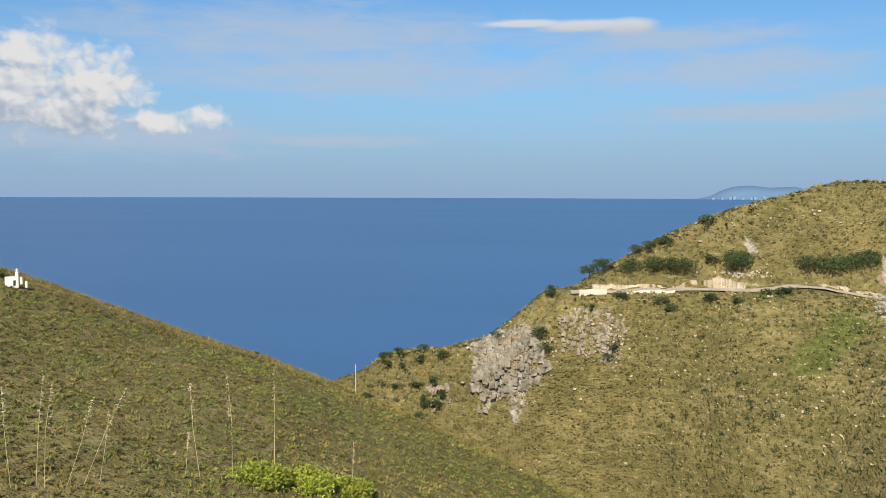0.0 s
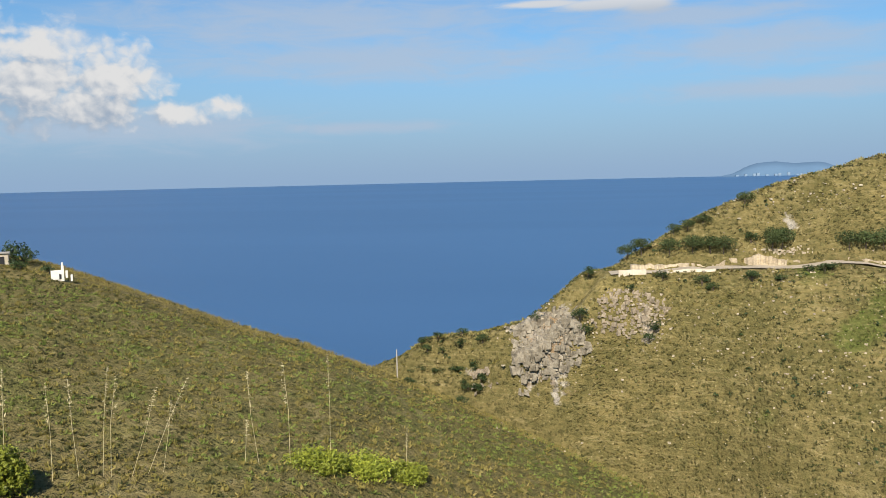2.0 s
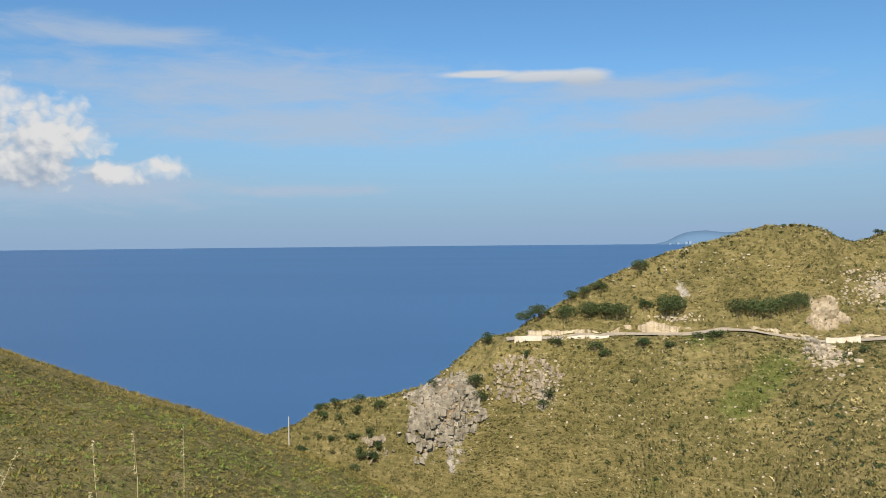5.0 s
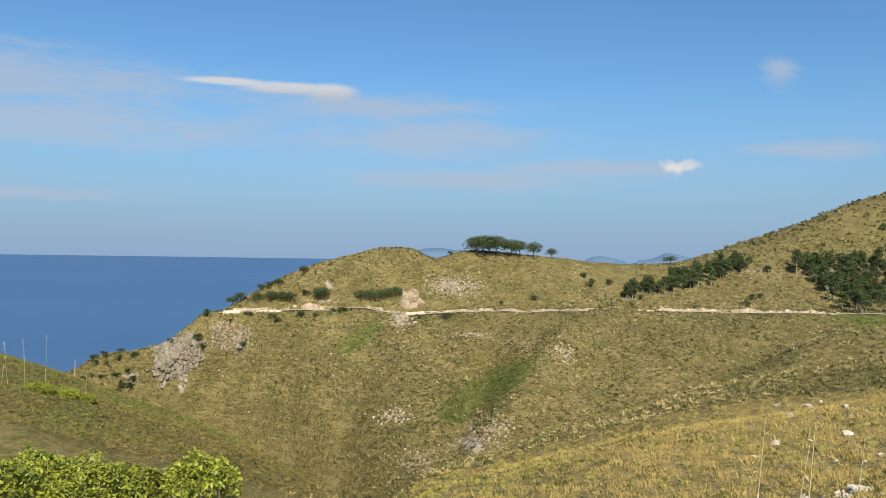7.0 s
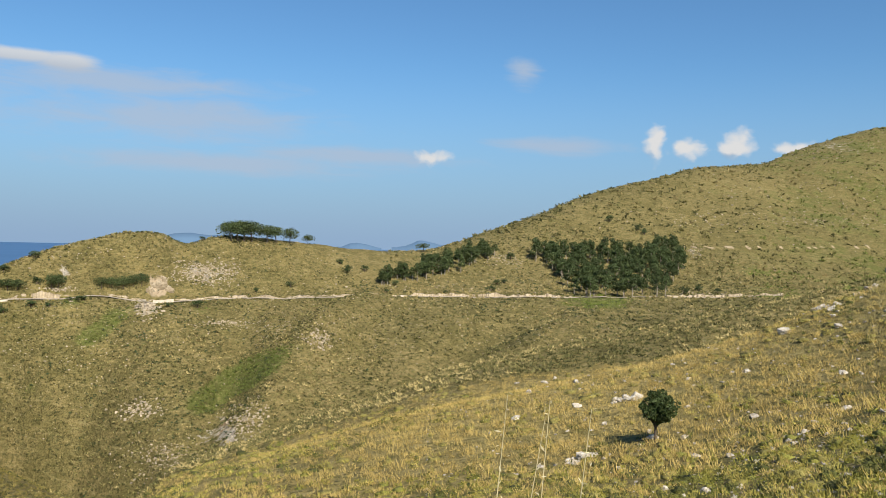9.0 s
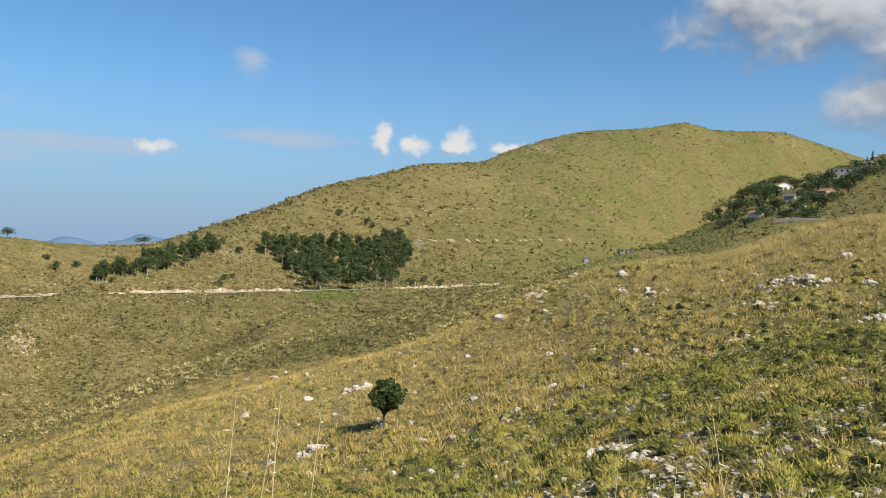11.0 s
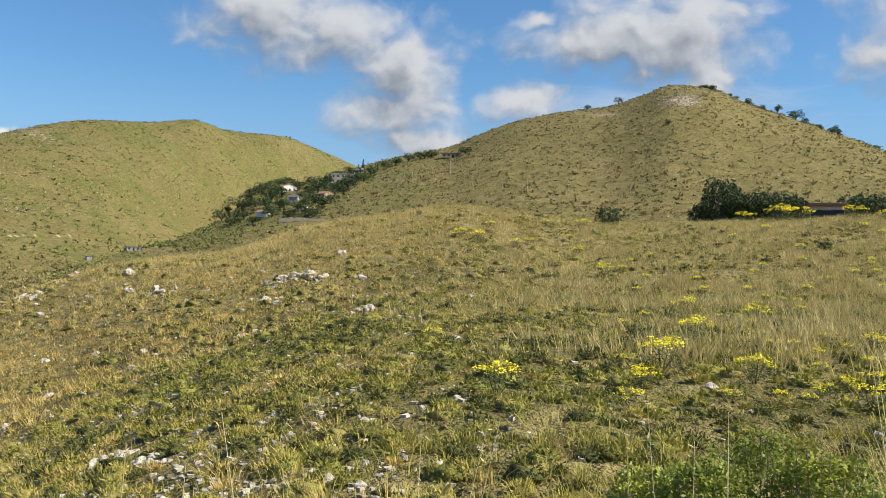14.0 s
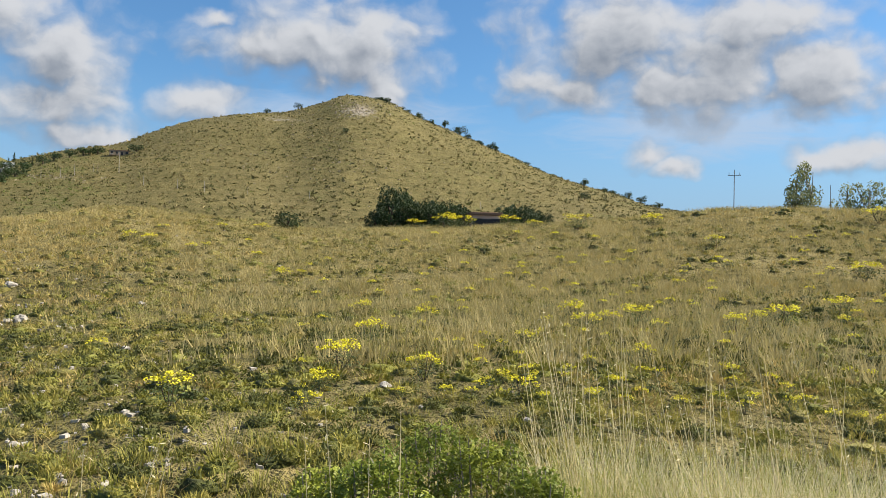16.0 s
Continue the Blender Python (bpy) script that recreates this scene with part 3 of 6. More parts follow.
def leaf_quads(centres, size, aspect=0.5, up=0.3, seed=0):
    """Kite-shaped leaves at centres, turned at random, their faces mostly to the sky."""
    g = np.random.default_rng(seed)
    n = len(centres)
    face = g.normal(size=(n, 3))
    face[:, 2] += 2.2 * up
    way = np.cross(face, g.normal(size=(n, 3)))
    way /= np.linalg.norm(way, axis=1)[:, None]
    side = np.cross(way, face)
    side /= np.linalg.norm(side, axis=1)[:, None]
    s = (size * g.uniform(0.6, 1.35, n))[:, None]
    c = np.asarray(centres)
    v = np.stack([c - way * s * 0.5, c + side * s * aspect * 0.5 + way * s * 0.05, c + way * s * 0.5, c - side * s * aspect * 0.5 + way * s * 0.05], 1).reshape(-1, 3)
    return v, np.arange(4 * n).reshape(n, 4)


def foliage(clumps, per, seed=0):
    """Points spread over the shells of rounded clumps (x, y, z, radius, flatness)."""
    g = np.random.default_rng(seed)
    out = []
    for x, y, z, rad, flat in clumps:
        d = g.normal(size=(per, 3))
        d /= np.linalg.norm(d, axis=1)[:, None]
        d *= (rad * g.uniform(0.45, 1.0, per) ** 0.5)[:, None]
        d[:, 2] *= flat
        out.append(d + (x, y, z))
    return np.concatenate(out)


# ---- materials of things ----
BARK = material("bark", (0.11, 0.085, 0.06), 0.9, (0.05, 0.04, 0.03), 6.0, bump=0.5)
PALE_BARK = material("pale_bark", (0.34, 0.30, 0.24), 0.9, (0.18, 0.15, 0.11), 6.0, bump=0.4)
NEEDLES = material("pine_needles", (0.046, 0.070, 0.022), 0.75, (0.075, 0.098, 0.034), 1.5, vary=0.35, translucent=0.12)
DARK_LEAF = material("dark_leaf", (0.032, 0.056, 0.018), 0.6, (0.055, 0.085, 0.025), 2.0, vary=0.35, translucent=0.15)
TREE_LEAF = material("tree_leaf", (0.05, 0.078, 0.022), 0.6, (0.085, 0.115, 0.035), 2.0, vary=0.4, translucent=0.2)
LEAF = material("bright_leaf", (0.13, 0.185, 0.025), 0.5, (0.27, 0.30, 0.045), 3.0, vary=0.4, translucent=0.4)
GREY_LEAF = material("grey_green_leaf", (0.20, 0.225, 0.10), 0.6, (0.27, 0.285, 0.13), 2.0, vary=0.35, translucent=0.4)
SCRUB = material("scrub_leaf", (0.082, 0.092, 0.021), 0.7, (0.14, 0.14, 0.036), 1.2, vary=0.4, translucent=0.2)
HERB = material("yellow_green_herb", (0.28, 0.262, 0.046), 0.8, (0.19, 0.185, 0.033), 0.6, vary=0.22, translucent=0.22)
STRAW = material("straw", (0.50, 0.385, 0.135), 0.8, (0.36, 0.265, 0.085), 0.5, vary=0.22, translucent=0.25)
OLIVE = material("olive_grass", (0.43, 0.37, 0.092), 0.8, (0.29, 0.255, 0.055), 0.4, vary=0.22, translucent=0.25)
GREEN = material("green_grass", (0.235, 0.24, 0.043), 0.8, (0.35, 0.32, 0.072), 0.4, vary=0.22, translucent=0.25)
MOUNDS = {m: material(nm, c, 0.9, d, 26.0, bump=1.0, bump_scale=55.0, vary=0.4) for m, nm, c, d in (
    (1, "olive_mound", (0.27, 0.235, 0.068), (0.14, 0.125, 0.034)),
    (2, "herb_mound", (0.25, 0.245, 0.05), (0.12, 0.122, 0.026)), (3, "scrub_mound", (0.105, 0.112, 0.025), (0.040, 0.045, 0.012)))}
SLOPE = {3: material("slope_scrub", (0.042, 0.047, 0.014), 0.85, (0.082, 0.082, 0.026), 0.5, vary=0.4, translucent=0.1),
         7: material("gully_grass", (0.115, 0.150, 0.030), 0.85, (0.165, 0.185, 0.048), 0.5, vary=0.4, translucent=0.18),
         4: material("slope_grass", (0.245, 0.218, 0.088), 0.85, (0.165, 0.155, 0.055), 0.5, vary=0.45, translucent=0.18),
         1: material("slope_straw", (0.40, 0.33, 0.155), 0.85, (0.30, 0.245, 0.10), 0.5, vary=0.45, translucent=0.2),
         5: material("spur_grass", (0.185, 0.155, 0.042), 0.85, (0.125, 0.112, 0.030), 0.5, vary=0.45, translucent=0.18),
         6: material("spur_straw", (0.31, 0.255, 0.085), 0.85, (0.21, 0.175, 0.055), 0.5, vary=0.45, translucent=0.2)}
TAN = material("bleached_grass", (0.52, 0.435, 0.20), 0.8, (0.38, 0.315, 0.12), 0.5, vary=0.2, translucent=0.3)
BUSH = material("shrub_leaf", (0.13, 0.165, 0.022), 0.5, (0.31, 0.33, 0.04), 5.0, vary=0.5, translucent=0.22)
FIELD_HERB = material("field_herb", (0.072, 0.086, 0.016), 0.7, (0.185, 0.18, 0.034), 2.5, vary=0.35, translucent=0.2)
FRESH = material("fresh_tussock", (0.46, 0.46, 0.15), 0.7, (0.36, 0.37, 0.10), 2.0, vary=0.3, translucent=0.35)
PALE_STEM = material("dry_stem", (0.72, 0.65, 0.43), 0.8, (0.60, 0.53, 0.32), 4.0, vary=0.25, translucent=0.45)
YELLOW = material("yellow_flower", (0.80, 0.71, 0.03), 0.7, (0.72, 0.66, 0.05), 6.0, vary=0.25, translucent=0.2)
LIME = material("limestone", (0.50, 0.46, 0.39), 0.95, (0.19, 0.17, 0.14), 1.6, bump=0.8, bump_scale=9.0, vary=0.2)
SLOPE_STONE = material("slope_stone", (0.45, 0.39, 0.29), 0.95, (0.25, 0.205, 0.145), 1.6, bump=0.8, bump_scale=9.0, vary=0.25)
CLIFF = material("cliff_rock", (0.31, 0.275, 0.215), 0.95, (0.13, 0.112, 0.082), 0.9, bump=1.0, bump_scale=5.0)
TAN_ROCK = material("tan_rock", (0.34, 0.285, 0.21), 0.95, (0.17, 0.138, 0.098), 1.2, bump=0.8, bump_scale=5.0, vary=0.2)
CREAM = material("cut_rock", (0.42, 0.355, 0.255), 0.95, (0.22, 0.175, 0.115), 0.8, bump=0.8, bump_scale=3.0, vary=0.12)
MORTAR = material("old_masonry", (0.46, 0.41, 0.33), 0.95, (0.36, 0.31, 0.24), 1.4, bump=0.6, bump_scale=6.0, vary=0.12)
GRAVEL = material("road_gravel", (0.38, 0.325, 0.25), 0.95, (0.28, 0.24, 0.185), 0.7, bump=0.3)
WHITE = material("white_render", (0.74, 0.72, 0.68), 0.85, (0.62, 0.60, 0.55), 0.9, bump=0.2)
PINK = material("pink_render", (0.58, 0.42, 0.34), 0.9, (0.46, 0.33, 0.26), 0.8, bump=0.2)
OCHRE = material("brown_render", (0.36, 0.27, 0.18), 0.9, (0.28, 0.21, 0.14), 0.8, bump=0.2)
GREYWALL = material("grey_concrete", (0.30, 0.29, 0.27), 0.9, (0.20, 0.19, 0.18), 0.8, bump=0.3)
TILE = material("clay_tiles", (0.28, 0.16, 0.105), 0.9, (0.20, 0.12, 0.08), 3.0, bump=0.5, bump_scale=12.0)
SLATE = material("dark_roof", (0.10, 0.105, 0.12), 0.8, (0.06, 0.065, 0.075), 2.0, bump=0.3)
DARK = material("dark_opening", (0.03, 0.03, 0.032), 0.5, (0.02, 0.02, 0.022), 3.0)
POLE = material("pole_wood", (0.42, 0.39, 0.34), 0.9, (0.32, 0.29, 0.25), 5.0, bump=0.2)
DARK_POLE = material("dark_pole", (0.20, 0.19, 0.18), 0.7, (0.13, 0.125, 0.12), 5.0)
BLUE = material("faded_blue_sheet", (0.10, 0.12, 0.19), 0.7, (0.06, 0.075, 0.12), 2.0)
# aerial haze is painted into the base colours of the far land and town
HAZE = material("haze_tinted_far_land", (0.098, 0.166, 0.26), 1.0, (0.092, 0.158, 0.25), 0.002, spec=0.0)
HAZE_TOWN = material("haze_tinted_far_town", (0.20, 0.27, 0.35), 1.0, (0.16, 0.23, 0.32), 0.05, spec=0.0)

# ---- far land over the sea ----


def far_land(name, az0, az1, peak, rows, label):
    """A far island with haze put into its colour: rows of (share of its width, share of its height)."""
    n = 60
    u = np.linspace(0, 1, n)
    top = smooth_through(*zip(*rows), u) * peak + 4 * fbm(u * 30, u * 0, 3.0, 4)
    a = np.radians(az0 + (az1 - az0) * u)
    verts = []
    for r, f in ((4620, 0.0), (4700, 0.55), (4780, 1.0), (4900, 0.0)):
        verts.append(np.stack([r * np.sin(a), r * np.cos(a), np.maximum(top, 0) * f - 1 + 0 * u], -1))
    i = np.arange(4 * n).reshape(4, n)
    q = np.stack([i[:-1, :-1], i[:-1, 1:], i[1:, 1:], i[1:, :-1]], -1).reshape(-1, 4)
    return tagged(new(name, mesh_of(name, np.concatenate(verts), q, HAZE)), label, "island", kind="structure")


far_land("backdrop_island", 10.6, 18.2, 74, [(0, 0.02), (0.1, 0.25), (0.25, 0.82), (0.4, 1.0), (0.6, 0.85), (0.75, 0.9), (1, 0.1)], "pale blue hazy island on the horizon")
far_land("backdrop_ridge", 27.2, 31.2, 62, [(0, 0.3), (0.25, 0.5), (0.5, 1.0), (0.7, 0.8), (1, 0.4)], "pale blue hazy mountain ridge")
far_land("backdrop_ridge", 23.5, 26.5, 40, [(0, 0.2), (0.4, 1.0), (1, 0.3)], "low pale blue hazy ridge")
for k in range(10):
    p = azimuth(11.6 + 0.42 * k + 0.1 * (k % 3)) * 4600
    town = new("far_house", block("far_house", (14, 10, 7 + 3 * (k % 4)), HAZE_TOWN, (0, 0, 0)))
    town.location = (p.x, p.y, 0)
    tagged(town, "pale far house on the hazy island shore", "house", "houses on the far shore")

# ---- road with its walls ----


def ribbon(a0, a1, n, inner, outer, lift, mat, name, tall=0.0, rough=0.0):
    """A strip (or, with tall, a wall) that follows the road between two azimuths; inner and outer are metres from its middle line."""
    a = np.linspace(a0, a1, n)
    r, _ = curve_of(ROAD, a)
    z = heights(a, r)
    s, c = np.sin(np.radians(a)), np.cos(np.radians(a))
    top = z + lift + tall * (1 + (0.9 * fbm(r * s, r * c, 2.6, 21) + 0.4 * fbm(r * s, r * c, 0.7, 23) if rough > 0.2 else 0.25 * fbm(r * s, r * c, 1.5, 21)))
    low = z + lift - (0.8 if tall else 0.0)
    if not tall:
        v = np.concatenate([np.stack([(r + o) * s, (r + o) * c, top], -1) for o in (inner, outer)])
        i = np.arange(2 * n).reshape(2, n)
        return mesh_of(name, v, np.stack([i[0, :-1], i[0, 1:], i[1, 1:], i[1, :-1]], -1), mat)
    jit = rough * 1.1 * fbm(r * s, r * c, 0.6, 22)
    v = np.concatenate([np.stack([(r + o) * s, (r + o) * c, h], -1) for o, h in ((inner + jit, low), (inner + 0.05 + jit, top), (outer, top), (outer, low))])
    i = np.arange(4 * n).reshape(4, n)
    q = np.concatenate([np.stack([i[k, :-1], i[k, 1:], i[k + 1, 1:], i[k + 1, :-1]], -1) for k in range(3)])
    ends = np.array([[i[0, 0], i[1, 0], i[2, 0], i[3, 0]], [i[3, -1], i[2, -1], i[1, -1], i[0, -1]]])
    return mesh_of(name, v, np.concatenate([q, ends]), mat)


tagged(new("road", ribbon(-0.9, 53.0, 420, -1.45, 1.6, 0.06, GRAVEL, "road")), "pale unpaved coast road cut along the hillside", "road", kind="structure")
for a0, a1, tall, what in ((-0.6, 0.5, 0.5, "cream stone parapet wall at the road's bend"), (1.3, 3.2, 0.16, "low broken stone parapet beside the road"),
                           (11.6, 12.9, 0.55, "pale stone parapet below the rock cutting"), (27.0, 28.3, 0.4, "low pale parapet wall beside the road")):
    tagged(new("parapet_wall", ribbon(a0, a1, 40, -1.75, -1.5, 0.0, MORTAR, "parapet_wall", tall, 0.12)), what, "wall", "parapets along the road")
for a0, a1, tall in ((0.0, 4.2, 0.55), (4.5, 6.6, 0.7), (8.4, 11.2, 0.5), (13.0, 16.5, 0.55), (16.6, 22.0, 0.45), (22.3, 26.6, 0.42), (28.6, 33.0, 0.55), (33.2, 39.6, 0.6), (45.8, 49.5, 0.6), (49.7, 53.0, 0.5)):
    tagged(new("road_cutting", ribbon(a0, a1, 360, 1.55, 2.7, -0.15, CREAM, "road_cutting", tall * 1.05, 0.9)), "pale rough earth bank cut into the slope above the road", "bank", "cut banks above the road")


# ---- trees ----
def canopy_thing(name, wood, wood_mat, clumps, per, leaf, leaf_mat, seed, label, category, aspect=0.5, up=0.3, limb_name="limb"):
    """A tree or shrub: a trunk, limbs and a crown of many small leaves in clumps."""
    ob = new(name)
    part("trunk", tubes("trunk", wood[:1], wood_mat, 7), ob)
    for row in wood[1:]:
        part(limb_name, tubes(limb_name, [row], wood_mat, 5), ob)
    spots = foliage(clumps, per, seed)
    v, f = leaf_quads(spots, leaf, aspect, up, seed + 1)
    part("crown", mesh_of("crown", v, f, leaf_mat), ob)
    return tagged(ob, label, category)


def umbrella_pine(seed, flat=0.42, spread=0.62, label="dark green umbrella pine with a flat crown"):
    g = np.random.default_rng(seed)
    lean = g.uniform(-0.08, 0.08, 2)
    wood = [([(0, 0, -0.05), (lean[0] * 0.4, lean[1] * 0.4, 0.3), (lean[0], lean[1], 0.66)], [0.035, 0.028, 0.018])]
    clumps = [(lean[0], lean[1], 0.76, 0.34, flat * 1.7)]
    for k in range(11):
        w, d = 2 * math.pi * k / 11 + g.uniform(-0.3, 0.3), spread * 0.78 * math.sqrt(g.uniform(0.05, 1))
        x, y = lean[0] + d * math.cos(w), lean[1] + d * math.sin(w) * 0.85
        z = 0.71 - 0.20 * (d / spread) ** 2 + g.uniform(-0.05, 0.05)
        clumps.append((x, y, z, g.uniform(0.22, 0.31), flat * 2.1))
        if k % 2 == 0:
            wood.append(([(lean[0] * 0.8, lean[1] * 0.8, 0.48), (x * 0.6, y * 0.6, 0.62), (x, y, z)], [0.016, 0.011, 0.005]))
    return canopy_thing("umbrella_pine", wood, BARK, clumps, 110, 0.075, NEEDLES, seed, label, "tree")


def forest_pine(seed):
    g = np.random.default_rng(seed)
    wood = [([(0, 0, -0.05), (0.02, 0.01, 0.35), (g.uniform(-0.05, 0.05), 0.02, 0.85)], [0.03, 0.024, 0.01])]
    clumps = []
    for k in range(12):
        w, h = g.uniform(0, 6.28), 0.42 + 0.5 * k / 11
        d = g.uniform(0.05, 0.24) * (1.15 - 0.55 * k / 11)
        clumps.append((d * math.cos(w), d * math.sin(w), h, g.uniform(0.11, 0.18), 0.8))
        if k % 3 == 0:
            wood.append(([(0, 0, h - 0.1), (d * math.cos(w), d * math.sin(w), h)], [0.012, 0.004]))
    return canopy_thing("pine_tree", wood, PALE_BARK, clumps, 46, 0.095, NEEDLES, seed, "dark green pine with a pale bare lower trunk", "tree")


def round_tree(seed, name="bush", leaf_mat=DARK_LEAF, label="rounded dark green evergreen bush", low=0.25, per=54, leaf=0.095):
    g = np.random.default_rng(seed)
    wood = [([(0, 0, -0.05), (0.02, 0.02, 0.25), (0.03, 0, 0.5)], [0.05, 0.04, 0.02])]
    clumps = []
    for k in range(12):
        w, d = g.uniform(0, 6.28), 0.42 * math.sqrt(g.uniform(0, 1))
        z = low + (0.78 - low) * g.uniform(0, 1) * (1 - 0.5 * d)
        clumps.append((d * math.cos(w), d * math.sin(w), z, g.uniform(0.17, 0.27), 0.85))
        if k < 4:
            wood.append(([(0, 0, 0.18), (d * math.cos(w) * 0.6, d * math.sin(w) * 0.6, z * 0.7), (d * math.cos(w), d * math.sin(w), z)], [0.025, 0.018, 0.008]))
    return canopy_thing(name, wood, BARK, clumps, per, leaf, leaf_mat, seed, label, "bush" if name == "bush" else "tree")


class Grove:
    """Plants copies of a few built trees; the first of each is used itself."""

    def __init__(self, *made):
        self.made, self.used, self.count = made, set(), 0

    def plant(self, p, height, width=None, label="", group="", sink=0.03):
        k = self.count % len(self.made)
        self.count += 1
        wide = width or height
        turn = (self.count * 137.5) % 360
        m = Matrix.LocRotScale((p.x, p.y, p.z - sink * height), Euler((0, 0, radians(turn))), (wide, wide, height))
        if k in self.used:
            s = self.made[k].scale
            ob = copy_thing(self.made[k], m @ Matrix.Diagonal((1 / s.x, 1 / s.y, 1 / s.z, 1)))
        else:
            ob = self.made[k]
            self.used.add(k)
            ob.matrix_basis = m
        return tagged(ob, label, group=group)


def dense_tree(seed):
    """A rounded crown down to the ground, of many small clumps."""
    g = np.random.default_rng(seed)
    wood = [([(0, 0, -0.05), (0.01, 0.02, 0.25), (0.02, 0, 0.6)], [0.05, 0.04, 0.015])]
    clumps = [(0, 0, 0.5, 0.32, 1.1)]
    for k in range(30):
        w, h = 2.4 * k, (k + 0.5) / 30
        d = 0.40 * math.sqrt(max(0.0, 1 - (1.7 * h - 0.75) ** 2 / 1.1)) * g.uniform(0.75, 1.1)
        clumps.append((d * math.cos(w), d * math.sin(w), 0.14 + 0.74 * h, g.uniform(0.09, 0.15), 0.9))
        if k % 6 == 0:
            wood.append(([(0, 0, 0.15), (d * 0.5 * math.cos(w), d * 0.5 * math.sin(w), 0.1 + 0.6 * h), (d * math.cos(w), d * math.sin(w), 0.14 + 0.74 * h)], [0.025, 0.016, 0.006]))
    return canopy_thing("evergreen_tree", wood, BARK, clumps, 90, 0.05, DARK_LEAF, seed, "dense round dark green evergreen tree", "tree", 0.7)


dense = Grove(dense_tree(37), dense_tree(38))
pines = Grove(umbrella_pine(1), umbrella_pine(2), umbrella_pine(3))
woods = Grove(forest_pine(11), forest_pine(12), forest_pine(13), forest_pine(14))
bushes = Grove(round_tree(21), round_tree(22), round_tree(23))
broad = Grove(round_tree(35, "evergreen_tree", TREE_LEAF, "broad dark green evergreen tree", 0.25, 230, 0.044), round_tree(36, "evergreen_tree", TREE_LEAF, "broad dark green evergreen tree", 0.25, 230, 0.044))
oaks = Grove(round_tree(31, "evergreen_tree", DARK_LEAF, "dense dark green evergreen tree", 0.3), round_tree(32, "evergreen_tree", DARK_LEAF, "dense dark green evergreen tree", 0.3))

# pines scaled down to suit hills set nearer than their true distance
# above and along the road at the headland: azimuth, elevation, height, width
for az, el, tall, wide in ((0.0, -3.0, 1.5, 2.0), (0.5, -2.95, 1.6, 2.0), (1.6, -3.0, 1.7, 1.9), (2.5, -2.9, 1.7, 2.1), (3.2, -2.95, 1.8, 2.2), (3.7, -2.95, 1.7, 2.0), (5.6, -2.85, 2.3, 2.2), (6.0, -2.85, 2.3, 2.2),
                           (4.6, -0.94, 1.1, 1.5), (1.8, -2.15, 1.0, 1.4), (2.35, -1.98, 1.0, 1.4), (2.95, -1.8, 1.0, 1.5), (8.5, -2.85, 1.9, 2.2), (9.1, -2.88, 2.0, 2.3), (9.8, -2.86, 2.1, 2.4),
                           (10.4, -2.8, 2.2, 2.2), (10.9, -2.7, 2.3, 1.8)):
    pines.plant(spot(az, el, 138, 170), tall * 1.2, wide * 1.05, "dark umbrella pine above the coast road, built under true size", "pines above the road", 0.10)
bushes.plant(spot(4.8, -2.6, 138, 170), 1.5, 1.7, "rounded dark bush on the bank above the road", "bushes by the road")
for az, el, tall in ((1.1, -3.9, 1.1), (-1.7, -3.8, 1.2), (4.5, -3.95, 1.2), (5.5, -3.95, 0.9), (6.6, -3.6, 0.8), (7.2, -3.6, 1.0), (7.5, -3.55, 0.9), (2.6, -4.1, 1.1), (14.4, -4.05, 1.5), (12.6, -4.0, 0.9), (-0.1, -4.35, 0.8),
                     (-2.2, -5.45, 1.3), (0.7, -5.9, 1.2), (-3.9, -5.6, 0.9), (0.5, -6.3, 1.0), (-2.0, -6.0, 1.1), (3.0, -4.3, 0.9)):
    bushes.plant(spot(az, el, 134, 170), tall, tall * 1.35, "rounded dark green bush on the slope below the road", "bushes by the road")
for az, el, tall, wide in ((16.5, 0.4, 3.2, 3.6), (16.9, 0.42, 3.4, 4.2), (17.3, 0.40, 3.5, 4.4), (17.8, 0.4, 3.4, 4.4), (18.8, 0.36, 3.0, 3.6), (19.4, 0.36, 2.8, 3.2), (20.3, 0.30, 2.8, 2.9), (21.5, 0.28, 1.8, 1.9)):
    pines.plant(spot(az, el, 140, 200), tall * 1.3, wide * 1.15, "broad umbrella pine in the grove on the knoll", "pines on the knoll", 0.08)
bushes.plant(spot(14.6, 0.5, 140, 200), 0.9, 1.3)
pines.plant(spot(29.4, -0.05, 140, 240), 2.3, 3.0, "lone umbrella pine on the saddle", "pines on the knoll")
for az, el, tall in ((23.7, -1.03, 1.5), (24.2, -1.6, 2.0), (25.4, -1.5, 1.7), (20.4, -2.67, 1.6), (18.1, -2.99, 1.0), (35.4, -0.45, 2.2), (35.0, -2.07, 1.4), (34.1, -2.64, 1.6), (42.0, 2.27, 2.6), (43.9, 1.73, 2.6),
                     (44.3, 1.47, 2.4), (34.5, -2.21, 1.6), (27.5, -2.4, 1.4), (47.9, -2.2, 2.0), (49.0, -2.3, 1.6), (46.9, -2.4, 2.2), (31.0, -2.9, 1.0), (26.9, -2.9, 1.0)):
    bushes.plant(spot(az, el, 140, 420), tall, tall * 1.1, "dark scrubby bush on the open grass slope", "bushes on the slopes")


def inside(poly, x, y):
    hit = False
    for (x0, y0), (x1, y1) in zip(poly, poly[1:] + poly[:1]):
        if (y0 > y) != (y1 > y) and x < (x1 - x0) * (y - y0) / (y1 - y0) + x0:
            hit = not hit
    return hit


